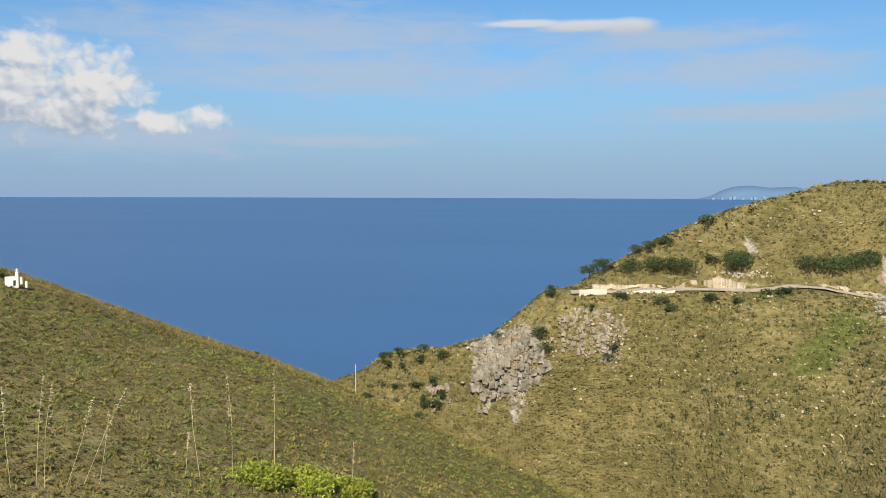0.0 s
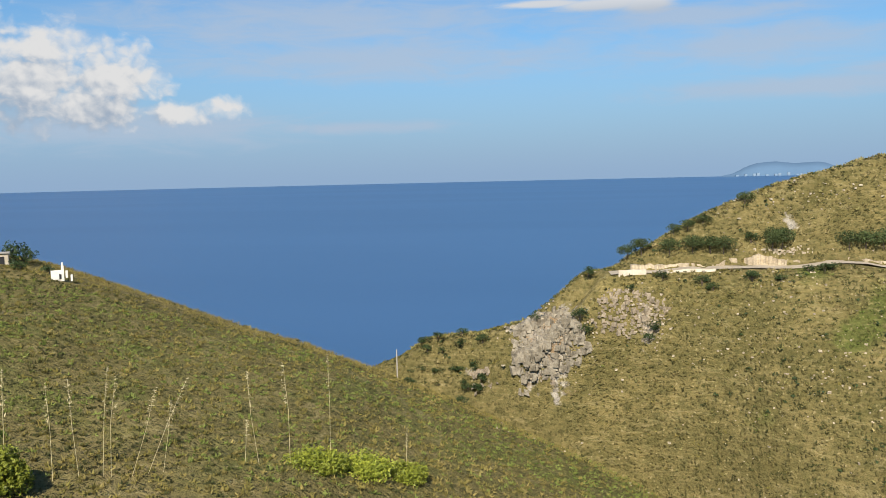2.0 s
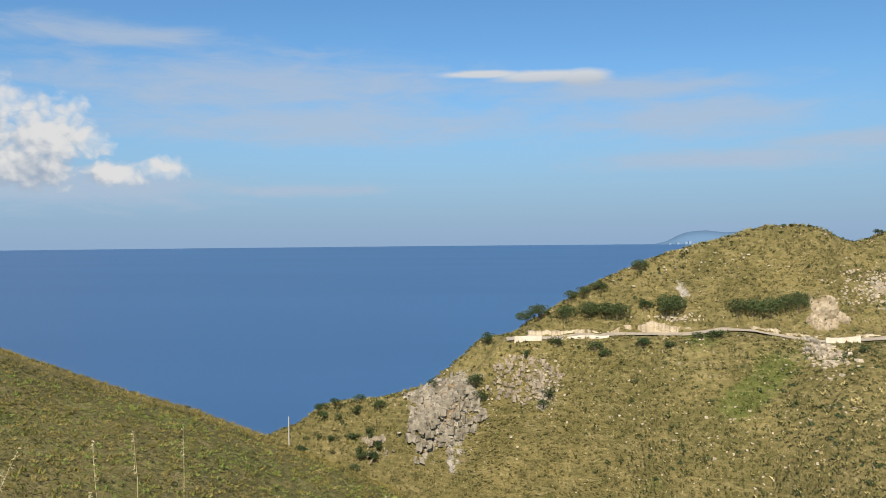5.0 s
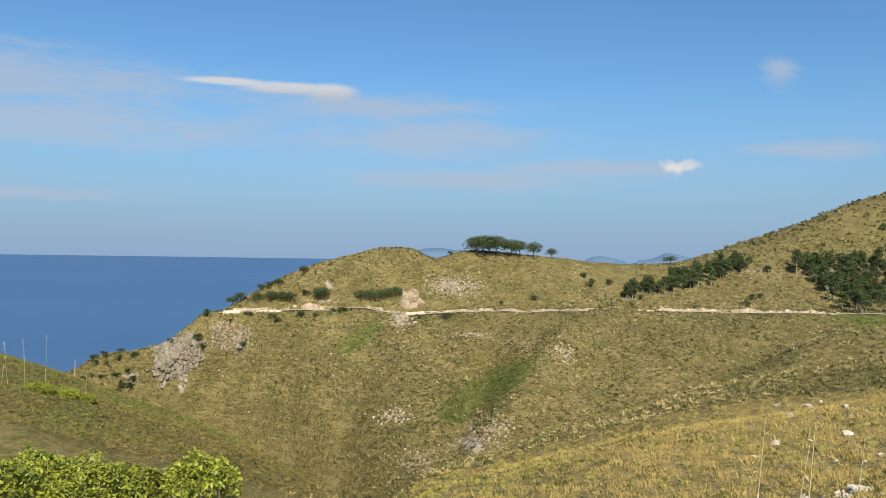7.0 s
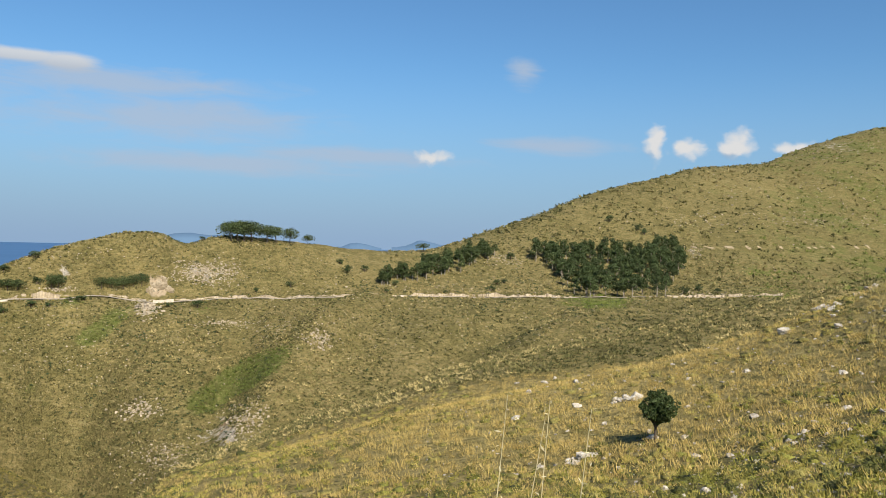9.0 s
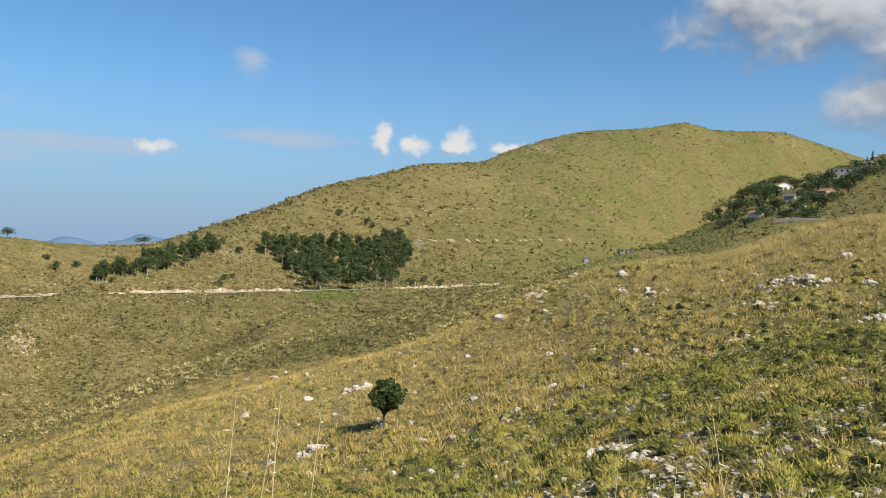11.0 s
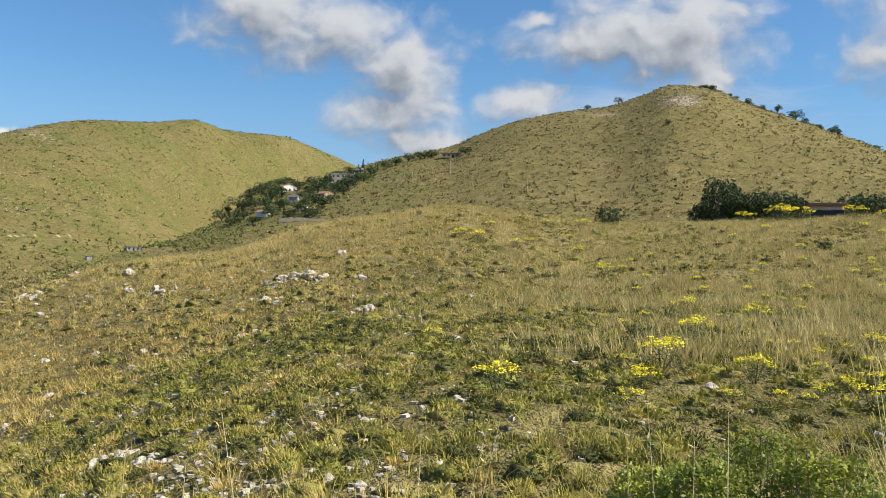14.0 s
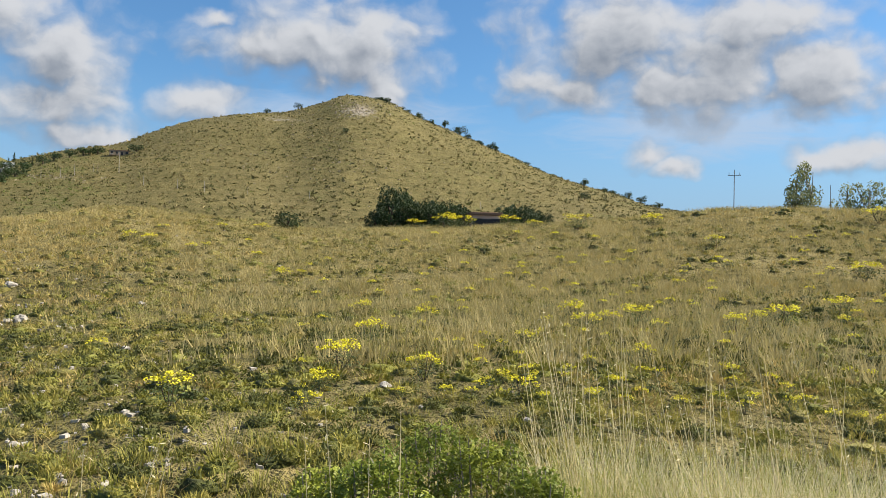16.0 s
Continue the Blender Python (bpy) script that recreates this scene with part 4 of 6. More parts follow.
for poly, count, size in (([(25.7, -2.4), (28.8, -2.05), (31.7, -1.35), (34.6, 0.0), (33.4, 0.25), (31.0, -0.55), (28.0, -1.3)], 62, 3.6),
                          ([(36.6, 0.1), (38.3, -1.3), (39.8, -2.7), (45.8, -2.6), (46.9, -0.8), (47.2, 0.7), (42.8, 0.35)], 150, 4.4)):
    done = 0
    while done < count:
        az, el = rng.uniform(25, 48), rng.uniform(-3, 1)
        if inside(poly, az, el):
            p = spot(az, el - 0.2, 140, 420)
            far = math.hypot(p.x, p.y) / 200
            woods.plant(p, size * rng.uniform(0.75, 1.15) * far ** 0.5, size * rng.uniform(0.9, 1.2) * far ** 0.5, "dark green pine in the hillside wood with a pale trunk", "pines of the hillside woods")
            done += 1

# ---- village on the far slope ----


def house(wide, deep, tall, wall_mat, roof_mat, label, storeys=1, flat=False, openings=3):
    """A small house: walls, a pitched or flat roof, a door, and windows with frames."""
    ob = new("house")
    part("wall", block("wall", (wide, deep, tall), wall_mat, (0, 0, -0.6), 0.04), ob)
    if flat:
        part("roof", block("roof", (wide + 0.5, deep + 0.5, 0.3), roof_mat, (0, 0, tall - 0.6), 0.03), ob)
    else:
        bm = bmesh.new()
        w, d, h, t = wide / 2 + 0.4, deep / 2 + 0.4, wide * 0.22, 0.18
        low = tall - 0.6
        profile = [(-w, low), (0, low + h), (w, low), (w, low + t), (0, low + h + t), (-w, low + t)]
        rings = [[bm.verts.new((x, y, z)) for x, z in profile] for y in (-d, d)]
        for i in range(6):
            bm.faces.new((rings[0][i], rings[0][(i + 1) % 6], rings[1][(i + 1) % 6], rings[1][i]))
        for ring in rings:
            bm.faces.new((ring[0], ring[1], ring[4], ring[5]))
            bm.faces.new((ring[1], ring[2], ring[3], ring[4]))
        part("roof", bm_mesh("roof", bm, roof_mat), ob)
        bm = bmesh.new()
        for y in (-deep / 2 + 0.05, deep / 2 - 0.05):
            bm.faces.new([bm.verts.new(q) for q in ((-wide / 2, y, low), (wide / 2, y, low), (0, y, low + h * (1 - 0.8 / wide)))])
        part("gable", bm_mesh("gable", bm, wall_mat), ob)
    for level in range(storeys):
        for k in range(openings):
            x = (k + 0.5) / openings * wide - wide / 2
            z = 0.35 + level * 2.7
            if level == 0 and k == openings // 2:
                part("door", block("door", (0.95, 0.08, 2.0), DARK, (x, -deep / 2 - 0.02, -0.5), 0.01), ob)
                continue
            win = part("window", block("window", (1.0, 0.08, 1.2), DARK, (x, -deep / 2 - 0.01, z), 0.01), ob)
            part("sill", block("sill", (1.2, 0.2, 0.08), WHITE, (x, -deep / 2 - 0.06, z - 0.1), 0.01), win)
    return tagged(ob, label, "house", "houses of the hillside village")


def face_eye(ob, p, turn=0.0, scale=1.0):
    az = math.degrees(math.atan2(p.x, p.y))
    ob.matrix_basis = Matrix.LocRotScale(p, Euler((0, 0, radians(-az + turn))), (scale,) * 3)


VILLAGE = (180, 445)
for az, el, made, turn in ((69.7, 2.6, (6.5, 6, 2.6, WHITE, TILE, "small white house with a red tiled roof", 1, False, 3), 70),
                           (71.3, 4.3, (8.0, 6, 3.2, WHITE, TILE, "white house with a faded red roof among pines", 1, False, 3), 15),
                           (73.8, 3.85, (7.5, 7, 3.6, OCHRE, TILE, "brown house with a low tiled pyramid roof", 1, False, 3), 40),
                           (74.9, 5.0, (13, 6, 5.6, GREYWALL, GREYWALL, "grey unfinished two storey building with a flat roof", 2, True, 5), 5),
                           (76.0, 5.7, (5.5, 5, 3.0, WHITE, WHITE, "small white flat roofed house on the ridge", 1, True, 2), 0),
                           (71.7, 3.6, (7.0, 5, 3.0, GREYWALL, SLATE, "grey house with a dark pitched roof", 1, False, 3), 80),
                           (72.2, 3.1, (6.0, 5, 2.6, WHITE, SLATE, "low white house with a dark roof", 1, False, 2), 60),
                           (82.3, 6.95, (10, 5, 2.8, OCHRE, TILE, "long brown house with a tiled roof on the ridge", 1, True, 4), 0),
                           (61.5, 0.1, (7.0, 4, 2.4, GREYWALL, SLATE, "low dark concrete shed beside the track", 1, True, 3), 10)):
    p = spot(az, el, *VILLAGE)
    face_eye(house(*made), p, turn, math.hypot(p.x, p.y) / 480)
p = spot(58.9, -0.6, 120, 300)
tarp = new("covered_stack")
part("stack", block("stack", (1.7, 1.4, 1.6), GREYWALL, (0, 0, -0.3), 0.1), tarp)
part("sheet", block("sheet", (1.8, 1.5, 0.5), BLUE, (0, 0, 1.1), 0.12), tarp, "faded blue plastic sheet")
face_eye(tagged(tarp, "stack covered with a faded dark blue sheet", "stack"), p, 10)
wall = new("retaining_wall", block("retaining_wall", (14, 0.5, 1.2), MORTAR, (0, 0, -0.4), 0.05))
face_eye(tagged(wall, "low pale stone retaining wall below the village", "wall"), spot(72.2, 2.35, *VILLAGE), -12)

village_trees = ((67.4, 2.73), (68.0, 3.24), (68.9, 3.65), (68.4, 2.36), (72.3, 3.1), (72.9, 2.79), (73.1, 3.45), (72.0, 3.0), (74.5, 4.4), (75.3, 4.6), (70.8, 3.2), (75.6, 4.95), (73.8, 4.7), (69.2, 3.2),
                 (70.2, 3.6), (74.0, 4.2), (72.8, 4.1), (73.3, 4.3), (71.9, 4.5), (67.0, 2.2), (69.0, 2.0), (70.3, 2.6), (73.6, 3.2), (76.4, 5.2), (75.0, 4.1), (71.3, 2.6), (76.9, 5.5), (69.7, 4.0), (68.3, 2.9), (70.9, 3.9), (70.5, 4.1), (72.5, 3.8), (71.0, 3.0), (72.6, 2.5), (69.9, 3.1), (67.8, 2.0), (74.2, 3.6), (75.8, 5.3), (74.9, 4.7), (73.0, 4.7), (68.6, 4.0))
for k, (az, el) in enumerate(village_trees):
    p = spot(az, el, *VILLAGE)
    far = math.hypot(p.x, p.y) / 400
    oaks.plant(p, far * (4.6 + 2.9 * ((k * 7) % 5) / 4), far * (7.0 + 3.4 * ((k * 3) % 4) / 3), "dense dark green tree among the village houses", "trees of the hillside village")
for az, el in ((69.7, 4.35), (70.2, 4.4), (70.7, 4.5), (71.2, 4.65), (74.6, 5.0)):
    pines.plant(spot(az, el, *VILLAGE), 5.5, 7.0, "tall umbrella pine beside the village houses", "trees of the hillside village")
for az, el in ((80.5, 6.85), (80.2, 6.75), (81.0, 6.9), (79.4, 6.6), (83.3, 7.2), (78.5, 6.3), (77.9, 6.1)):
    oaks.plant(spot(az, el, 250, 480), 4.5, 6.5, "low dark tree on the ridge line", "trees of the hillside village")


def cypress(seed):
    wood = [([(0, 0, -0.05), (0, 0, 0.5), (0, 0, 0.95)], [0.03, 0.02, 0.004])]
    clumps = [(0.02 * math.sin(k * 2.1), 0.02 * math.cos(k * 2.1), 0.14 + 0.78 * k / 9, 0.13 * (1.05 - (k / 9) ** 2 * 0.75), 1.4) for k in range(10)]
    return canopy_thing("cypress", wood, BARK, clumps, 70, 0.06, DARK_LEAF, seed, "slim dark cypress on the ridge", "tree")


columns = Grove(cypress(41))
for az, el, tall in ((76.3, 5.75, 6.5), (77.3, 5.95, 4.0), (76.0, 5.7, 4.5)):
    columns.plant(spot(az, el, 250, 480), tall, tall * 0.75, group="cypresses of the village")


# ---- poles ----
def utility_pole(tall, mat, label, arms=0):
    ob = new("utility_pole")
    r = 0.008 * tall + 0.05 if mat is POLE else 0.007 * tall
    part("shaft", tubes("shaft", [([(0, 0, -0.5), (0, 0, tall * 0.5), (0, 0, tall)], [r, r * 0.85, r * 0.65])], mat, 8), ob)
    for k in range(arms):
        arm = part("crossarm", block("crossarm", (tall * 0.17, r * 1.2, r * 1.2), mat, (0, 0, tall * (0.92 - 0.1 * k)), 0.005), ob)
        for x in (-0.07, 0.07):
            part("insulator", tubes("insulator", [([(x * tall, 0, tall * 0.93), (x * tall, 0, tall * 0.965)], [r * 0.6, r * 0.4])], GREYWALL, 6), arm)
    return tagged(ob, label, "pole", "utility poles")


for az, el, top in ((77.8, 5.2, 5.9), (78.9, 5.35, 5.95), (79.7, 5.5, 6.2), (80.8, 5.8, 6.35), (81.05, 5.85, 6.3), (82.3, 5.85, 7.18), (83.8, 5.1, 5.76), (85.9, 5.0, 5.64), (87.6, 4.9, 5.6), (90.4, 4.8, 5.35), (94.5, 4.7, 5.25), (99.3, 4.7, 5.2),
                    (106.2, 4.3, 4.8)):
    p = spot(az, el, 150, 490)
    ob = utility_pole(max(2.0, reach(p, top)), POLE, "pale wooden utility pole on the hillside")
    ob.location = p
p = at(122.9, 96)
ob = utility_pole(reach(p, 7.07) * 0.98, DARK_POLE, "tall dark utility pole with a cross-arm behind the field", 1)
ob.location, ob.rotation_euler = p, (0, 0, radians(-122))
p = at(128.6, 96)
ob = utility_pole(reach(p, 5.9), DARK_POLE, "plain dark pole beside the trees", 0)
ob.location = p
p = at(-25.1, 146.5)
ob = utility_pole(2.5, POLE, "plain pale pole beside the hut on the ridge")
ob.location = p
p = at(-9.6, 137.5)
ob = utility_pole(reach(p, -6.5), POLE, "thin pale pole standing at the end of the spur")
ob.location = p

# ---- white building and trees on the near spur ----
p = spot(-22.15, -3.2, 120, 147) + Vector((0, 0, 0.3))
gate = new("white_gateway")
part("wall", block("wall", (1.5, 0.35, 1.5), WHITE, (-0.35, 0, -0.5), 0.03), gate)
part("pillar", block("pillar", (0.36, 0.36, 2.1), WHITE, (0.35, -0.05, -0.5), 0.03), gate)
part("cap", block("cap", (0.24, 0.24, 0.45), WHITE, (0.35, -0.05, 1.6), 0.06), gate)
part("pillar", block("pillar", (0.3, 0.3, 1.0), WHITE, (0.85, 0.1, -0.1), 0.03), gate)
part("pillar", block("pillar", (0.28, 0.28, 0.9), WHITE, (1.45, 0.2, -0.6), 0.03), gate)
part("opening", block("opening", (0.4, 0.05, 0.7), DARK, (0.1, -0.2, -0.2), 0.01), gate)
face_eye(tagged(gate, "small white rendered gateway with pillars on the ridge", "building"), p, 12, 0.66)
p = spot(-24.5, -2.5, 120, 148)
hut = new("stone_hut")
part("wall", block("wall", (1.6, 1.4, 1.5), MORTAR, (0, 0, -0.4), 0.04), hut)
part("roof", block("roof", (1.9, 1.7, 0.16), GREYWALL, (0, 0, 1.1), 0.03), hut)
part("door", block("door", (0.5, 0.06, 0.9), DARK, (0.1, -0.72, -0.1), 0.01), hut)
face_eye(tagged(hut, "small grey stone hut with a flat roof", "hut"), p, 8, 0.8)
for az, el, tall, wide in ((-22.75, -2.95, 0.9, 1.6), (-23.9, -2.6, 1.8, 2.4), (-24.25, -2.5, 2.3, 2.6), (-23.6, -2.75, 1.2, 1.6), (-25.5, -2.3, 3.8, 3.0), (-26.2, -2.2, 4.4, 3.4)):
    oaks.plant(spot(az, el, 120, 150), tall, wide, "low dark tree on the grassy ridge", "trees on the near spur")
# scrub where the headland falls to the sea
for k in range(26):
    az = -9.2 + 3.4 * rng.random()
    bushes.plant(spot(az, -9 + 3.2 * rng.random(), 137, 160), rng.uniform(0.5, 1.0), rng.uniform(0.9, 1.5), "low dark scrub on the headland", "bushes on the headland")

# ---- field's far edge ----
p = at(93.1, 74)
dense.plant(p, reach(p, 3.75) * 1.08, 2.5, "round dark green tree standing alone at the field's edge", "trees behind the field", 0.04)
for az, top, wide in ((99.6, 4.3, 2.8), (100.2, 5.45, 3.4), (100.8, 5.0, 3.2), (101.4, 4.5, 3.0), (102.0, 4.3, 3.0), (102.6, 4.45, 3.2), (103.2, 4.55, 3.0), (103.9, 4.35, 3.0), (104.6, 4.35, 3.0), (105.2, 4.0, 2.4),
                      (99.0, 3.7, 2.2), (107.9, 4.25, 2.6), (108.5, 4.35, 3.0), (109.2, 4.2, 2.8), (109.9, 4.05, 2.6), (110.6, 3.75, 2.2), (101.1, 3.8, 2.4), (103.4, 3.8, 2.4)):
    p = at(az, 91 + 2.5 * math.sin(az * 5))
    dense.plant(p, reach(p, top + 0.35) * 1.06, wide * 1.2, "dark evergreen tree in the clump behind the field", "trees behind the field")
p = at(106.5, 88)
shed = house(2.9, 2.2, reach(p, 3.9) + 0.5, PINK, TILE, "small pinkish rendered shed with a red roof behind the field", 1, True, 3)
face_eye(shed, p, 10)


def tall_gum(seed, label):
    g = np.random.default_rng(seed)
    wood = [([(0, 0, -0.05), (0.02, 0.0, 0.4), (0.05, 0.02, 0.9)], [0.022, 0.017, 0.005])]
    clumps = []
    for k in range(16):
        w, h, d = g.uniform(0, 6.28), g.uniform(0.3, 0.95), g.uniform(0.05, 0.3)
        clumps.append((d * math.cos(w), d * math.sin(w), h, g.uniform(0.08, 0.13), 1.0))
        wood.append(([(0.02, 0, max(0.12, h - 0.3)), (d * 0.7 * math.cos(w), d * 0.7 * math.sin(w), h - 0.08), (d * math.cos(w), d * math.sin(w), h)], [0.010, 0.006, 0.003]))
    return canopy_thing("eucalyptus", wood, PALE_BARK, clumps, 80, 0.05, GREY_LEAF, seed, label, "tree", 0.35, -0.3)


gums = Grove(tall_gum(51, "tall open grey-green eucalyptus behind the field"), tall_gum(52, "slender grey-green eucalyptus behind the field"))
for az, top, wide in ((126.6, 7.3, 4.0), (127.5, 7.5, 3.6), (129.7, 6.5, 3.4), (130.6, 6.2, 4.0)):
    p = at(az, 100)
    gums.plant(p, reach(p, top), wide * 1.7, group="trees behind the field")
for az, top, wide in ((132.4, 5.9, 5.0), (133.6, 6.1, 5.5), (124.3, 4.7, 2.0), (129.2, 4.6, 3.6), (130.6, 4.8, 4.0), (122.6, 4.65, 2.2)):
    p = at(az, 98)
    broad.plant(p, max(1.0, reach(p, top)), wide, "dark bushy tree behind the field", "trees behind the field")
for az, el, tall in ((99.6, 11.3, 4.0), (101.9, 10.4, 4.5), (103.6, 9.8, 5.5), (104.7, 9.3, 7.0), (105.3, 9.0, 4.0), (106.8, 8.35, 5.0), (107.2, 8.2, 4.5), (93.6, 10.65, 4.5), (91.5, 10.2, 4.0), (96.9, 9.2, 3.0), (113.2, 5.85, 5.0), (113.3, 5.0, 4.5),
                     (116.2, 5.1, 4.0), (117.0, 4.8, 4.5), (106.2, 8.6, 3.0), (102.7, 10.1, 3.0), (114.6, 5.5, 3.0), (118.2, 4.5, 3.5)):
    oaks.plant(spot(az, el, 300, 520), tall, tall * 1.05, "small dark tree on the bare cone-shaped hill", "trees on the cone-shaped hill")
# dark bushes added in place of the shade on the ridge's back slope
for k in range(130):
    u = rng.random() ** 1.5
    az = 98.8 + 21 * u
    r, z = curve_of(SPUR + CONE, np.array([az]))
    p = at(az, float(r[0]) + rng.uniform(4, 14))
    bushes.plant(p, rng.uniform(2.0, 3.6), rng.uniform(3.0, 5.0), "dark scrub standing in for shade behind the hill's shoulder", "scrub on the hill's shoulder")


# ---- rocks ----
def boulder(seed, sharp=0.35, fine=3):
    """A weathered limestone block, pitted and split."""
    g = np.random.default_rng(seed)
    bm = bmesh.new()
    bmesh.ops.create_icosphere(bm, subdivisions=fine, radius=0.5)
    off = Vector(g.uniform(-20, 20, 3))
    cuts = [(Vector(g.normal(size=3)).normalized(), g.uniform(0.26, 0.42)) for _ in range(7)]
    for v in bm.verts:
        for n, d in cuts:
            over = v.co.dot(n) - d
            if over > 0:
                v.co -= n * over * 0.9
        v.co += v.co.normalized() * (noise.fractal(v.co * 3.0 + off, 1.0, 2.0, 4) * sharp * 0.4 - abs(noise.noise(v.co * 7.0 + off)) * 0.07)
    return bm_mesh("boulder", bm, LIME)


boulder_meshes = [boulder(s) for s in range(60, 68)]
small_boulder_meshes = [boulder(s, 0.35, 2) for s in range(68, 74)]


def set_rock(p, size, label, flat=0.75):
    pool = boulder_meshes if size > 0.35 else small_boulder_meshes
    ob = new("boulder", pool[int(rng.integers(len(pool)))])
    s = size * rng.uniform(0.8, 1.25, 3)
    ob.matrix_basis = Matrix.LocRotScale((p.x, p.y, p.z + size * flat * 0.06), Euler(rng.uniform(-0.5, 0.5, 2).tolist() + [rng.uniform(0, 6.28)]), (s[0], s[1], s[2] * flat))
    return tagged(ob, label, "rock", "limestone boulders in the field")


for az, el, size in ((77.9, -8.2, 0.55), (78.4, -8.1, 0.5), (77.5, -8.3, 0.4), (63.3, -2.58, 0.7), (63.9, -2.6, 0.5), (71.1, -1.62, 0.9), (72.0, -1.48, 0.75), (72.8, -1.43, 0.8), (73.5, -1.56, 0.7), (77.0, -3.59, 0.9), (70.0, -3.18, 0.7),
                     (58.8, -13.2, 0.8), (60.0, -13.2, 1.0), (60.9, -13.1, 0.9), (63.3, -13.5, 0.8), (62.4, -13.3, 0.7), (40.7, -13.6, 1.0), (41.2, -13.4, 0.8), (40.2, -13.9, 0.6), (43.5, -9.5, 0.8), (55.1, -3.03, 0.7), (79.5, -4.04, 0.6)):
    p = spot(az, el)
    big = size * 0.024 * math.hypot(p.x, p.y) + 0.06
    for q in (1.0, 0.7, 0.55, 0.45, 0.4):
        w = rng.uniform(0, 6.28)
        x, y = p.x + (1.05 - q) * 1.5 * big * math.cos(w), p.y + (1.05 - q) * 1.5 * big * math.sin(w)
        set_rock(Vector((x, y, ground_at(x, y))), big * q * 0.72, "weathered grey-white limestone boulder in the grass")
for az, el, size in ((68.9, -15.6, 0.35), (74.5, -14.83, 0.4), (66.4, -7.33, 0.5), (70.7, -10.6, 0.3), (76.4, -1.48, 0.8), (53.8, -11.5, 0.5), (61.3, -1.45, 0.7), (53.2, -4.6, 0.8), (75.0, 0.17, 0.7), (59.6, -11.4, 0.5), (46.0, -15.1, 0.6),
                     (48.6, -15.0, 0.7), (50.4, -15.2, 0.6), (67.7, -12.1, 0.4), (44.0, -9.4, 0.9), (43.6, -9.6, 0.7), (63.0, -2.45, 0.7), (61.4, -2.6, 0.6), (59.5, -13.4, 0.8), (62.8, -13.6, 0.9), (69.3, -15.2, 0.4), (45.1, -11.9, 0.6)):
    p = spot(az, el)
    set_rock(p, size * 0.018 * math.hypot(p.x, p.y) + 0.06, "pale limestone rock among dry grass")
for _ in range(150):
    az = float(np.clip(rng.normal(62, 13), 36, 100))
    el = rng.uniform(-15.5, -1.0 if az > 55 else -6.5)
    p = spot(az, el)
    set_rock(p, rng.uniform(0.004, 0.011) * math.hypot(p.x, p.y) + 0.05, "small pale limestone rock half sunk in the grass", 0.6)


def stones(name, places, sizes, mat, label, seed, tall=1.0):
    """Many loose stones as one mesh."""
    g = np.random.default_rng(seed)
    base = np.array([(x, y, z) for z in (-0.55, 0.7) for x, y in ((-0.85, -0.8), (0.85, -0.75), (0.8, 0.8), (-0.8, 0.85))])
    tri = np.array([(0, 1, 5), (0, 5, 4), (1, 2, 6), (1, 6, 5), (2, 3, 7), (2, 7, 6), (3, 0, 4), (3, 4, 7), (4, 5, 6), (4, 6, 7), (0, 3, 2), (0, 2, 1)])
    n = len(places)
    w = g.uniform(0, 6.28, n)
    c, s = np.cos(w), np.sin(w)
    shape = (base[None] * g.uniform(0.65, 1.15, (n, 8, 1)) + g.uniform(-0.22, 0.22, (n, 8, 3))) * g.uniform(0.7, 1.3, (n, 1, 3)) * np.asarray(sizes)[:, None, None] * 0.5
    x, y = shape[..., 0] * c[:, None] - shape[..., 1] * s[:, None], shape[..., 0] * s[:, None] + shape[..., 1] * c[:, None]
    v = np.stack([x, y, shape[..., 2] * tall], -1) + np.asarray(places)[:, None]
    f = tri[None] + 8 * np.arange(n)[:, None, None]
    mesh = mesh_of(name, v.reshape(-1, 3), f.reshape(-1, 3), mat)
    mesh.polygons.foreach_set("use_smooth", np.zeros(len(mesh.polygons), bool))
    return tagged(new(name, mesh), label, "stones", kind="stuff")


def scatter(az, r):
    z = heights(az, r)
    return np.stack([r * np.sin(np.radians(az)), r * np.cos(np.radians(az)), z], -1)


az = np.clip(rng.normal(62, 16, 3600), 30, 125)
r = np.geomspace(4, 78, 3600)[rng.permutation(3600)]
stones("loose_stones", scatter(az, r), rng.uniform(0.03, 0.12, 3600) * (0.6 + r / 50), LIME, "loose pale limestone pieces in the grass", 71)
# outcrops on the far slopes: azimuth, elevation, spreads, count, size
rows = []
HEADLAND_ROCKS = [(-3.6, -6.2, 1.1, 0.9, 120, 0.5), (0.4, -5.6, 0.6, 0.6, 60, 0.5), (14.9, -1.75, 1.5, 0.5, 380, 0.55), (11.3, -4.1, 0.45, 0.35, 90, 0.8), (16.4, -5.05, 1.4, 0.12, 80, 0.4), (6.0, -2.9, 0.8, 0.12, 60, 0.5),
    (11.0, -10.5, 0.9, 0.4, 90, 0.6), (12.6, -13.6, 1.5, 0.8, 160, 0.5), (17.5, -11.5, 1.0, 0.9, 130, 0.6), (22.5, -6.1, 0.6, 0.4, 60, 0.6), (19.5, -5.3, 2.5, 0.6, 110, 0.4), (34.8, -0.4, 0.8, 0.3, 70, 0.7),
    (47.6, 0.4, 0.5, 0.3, 60, 0.8)]
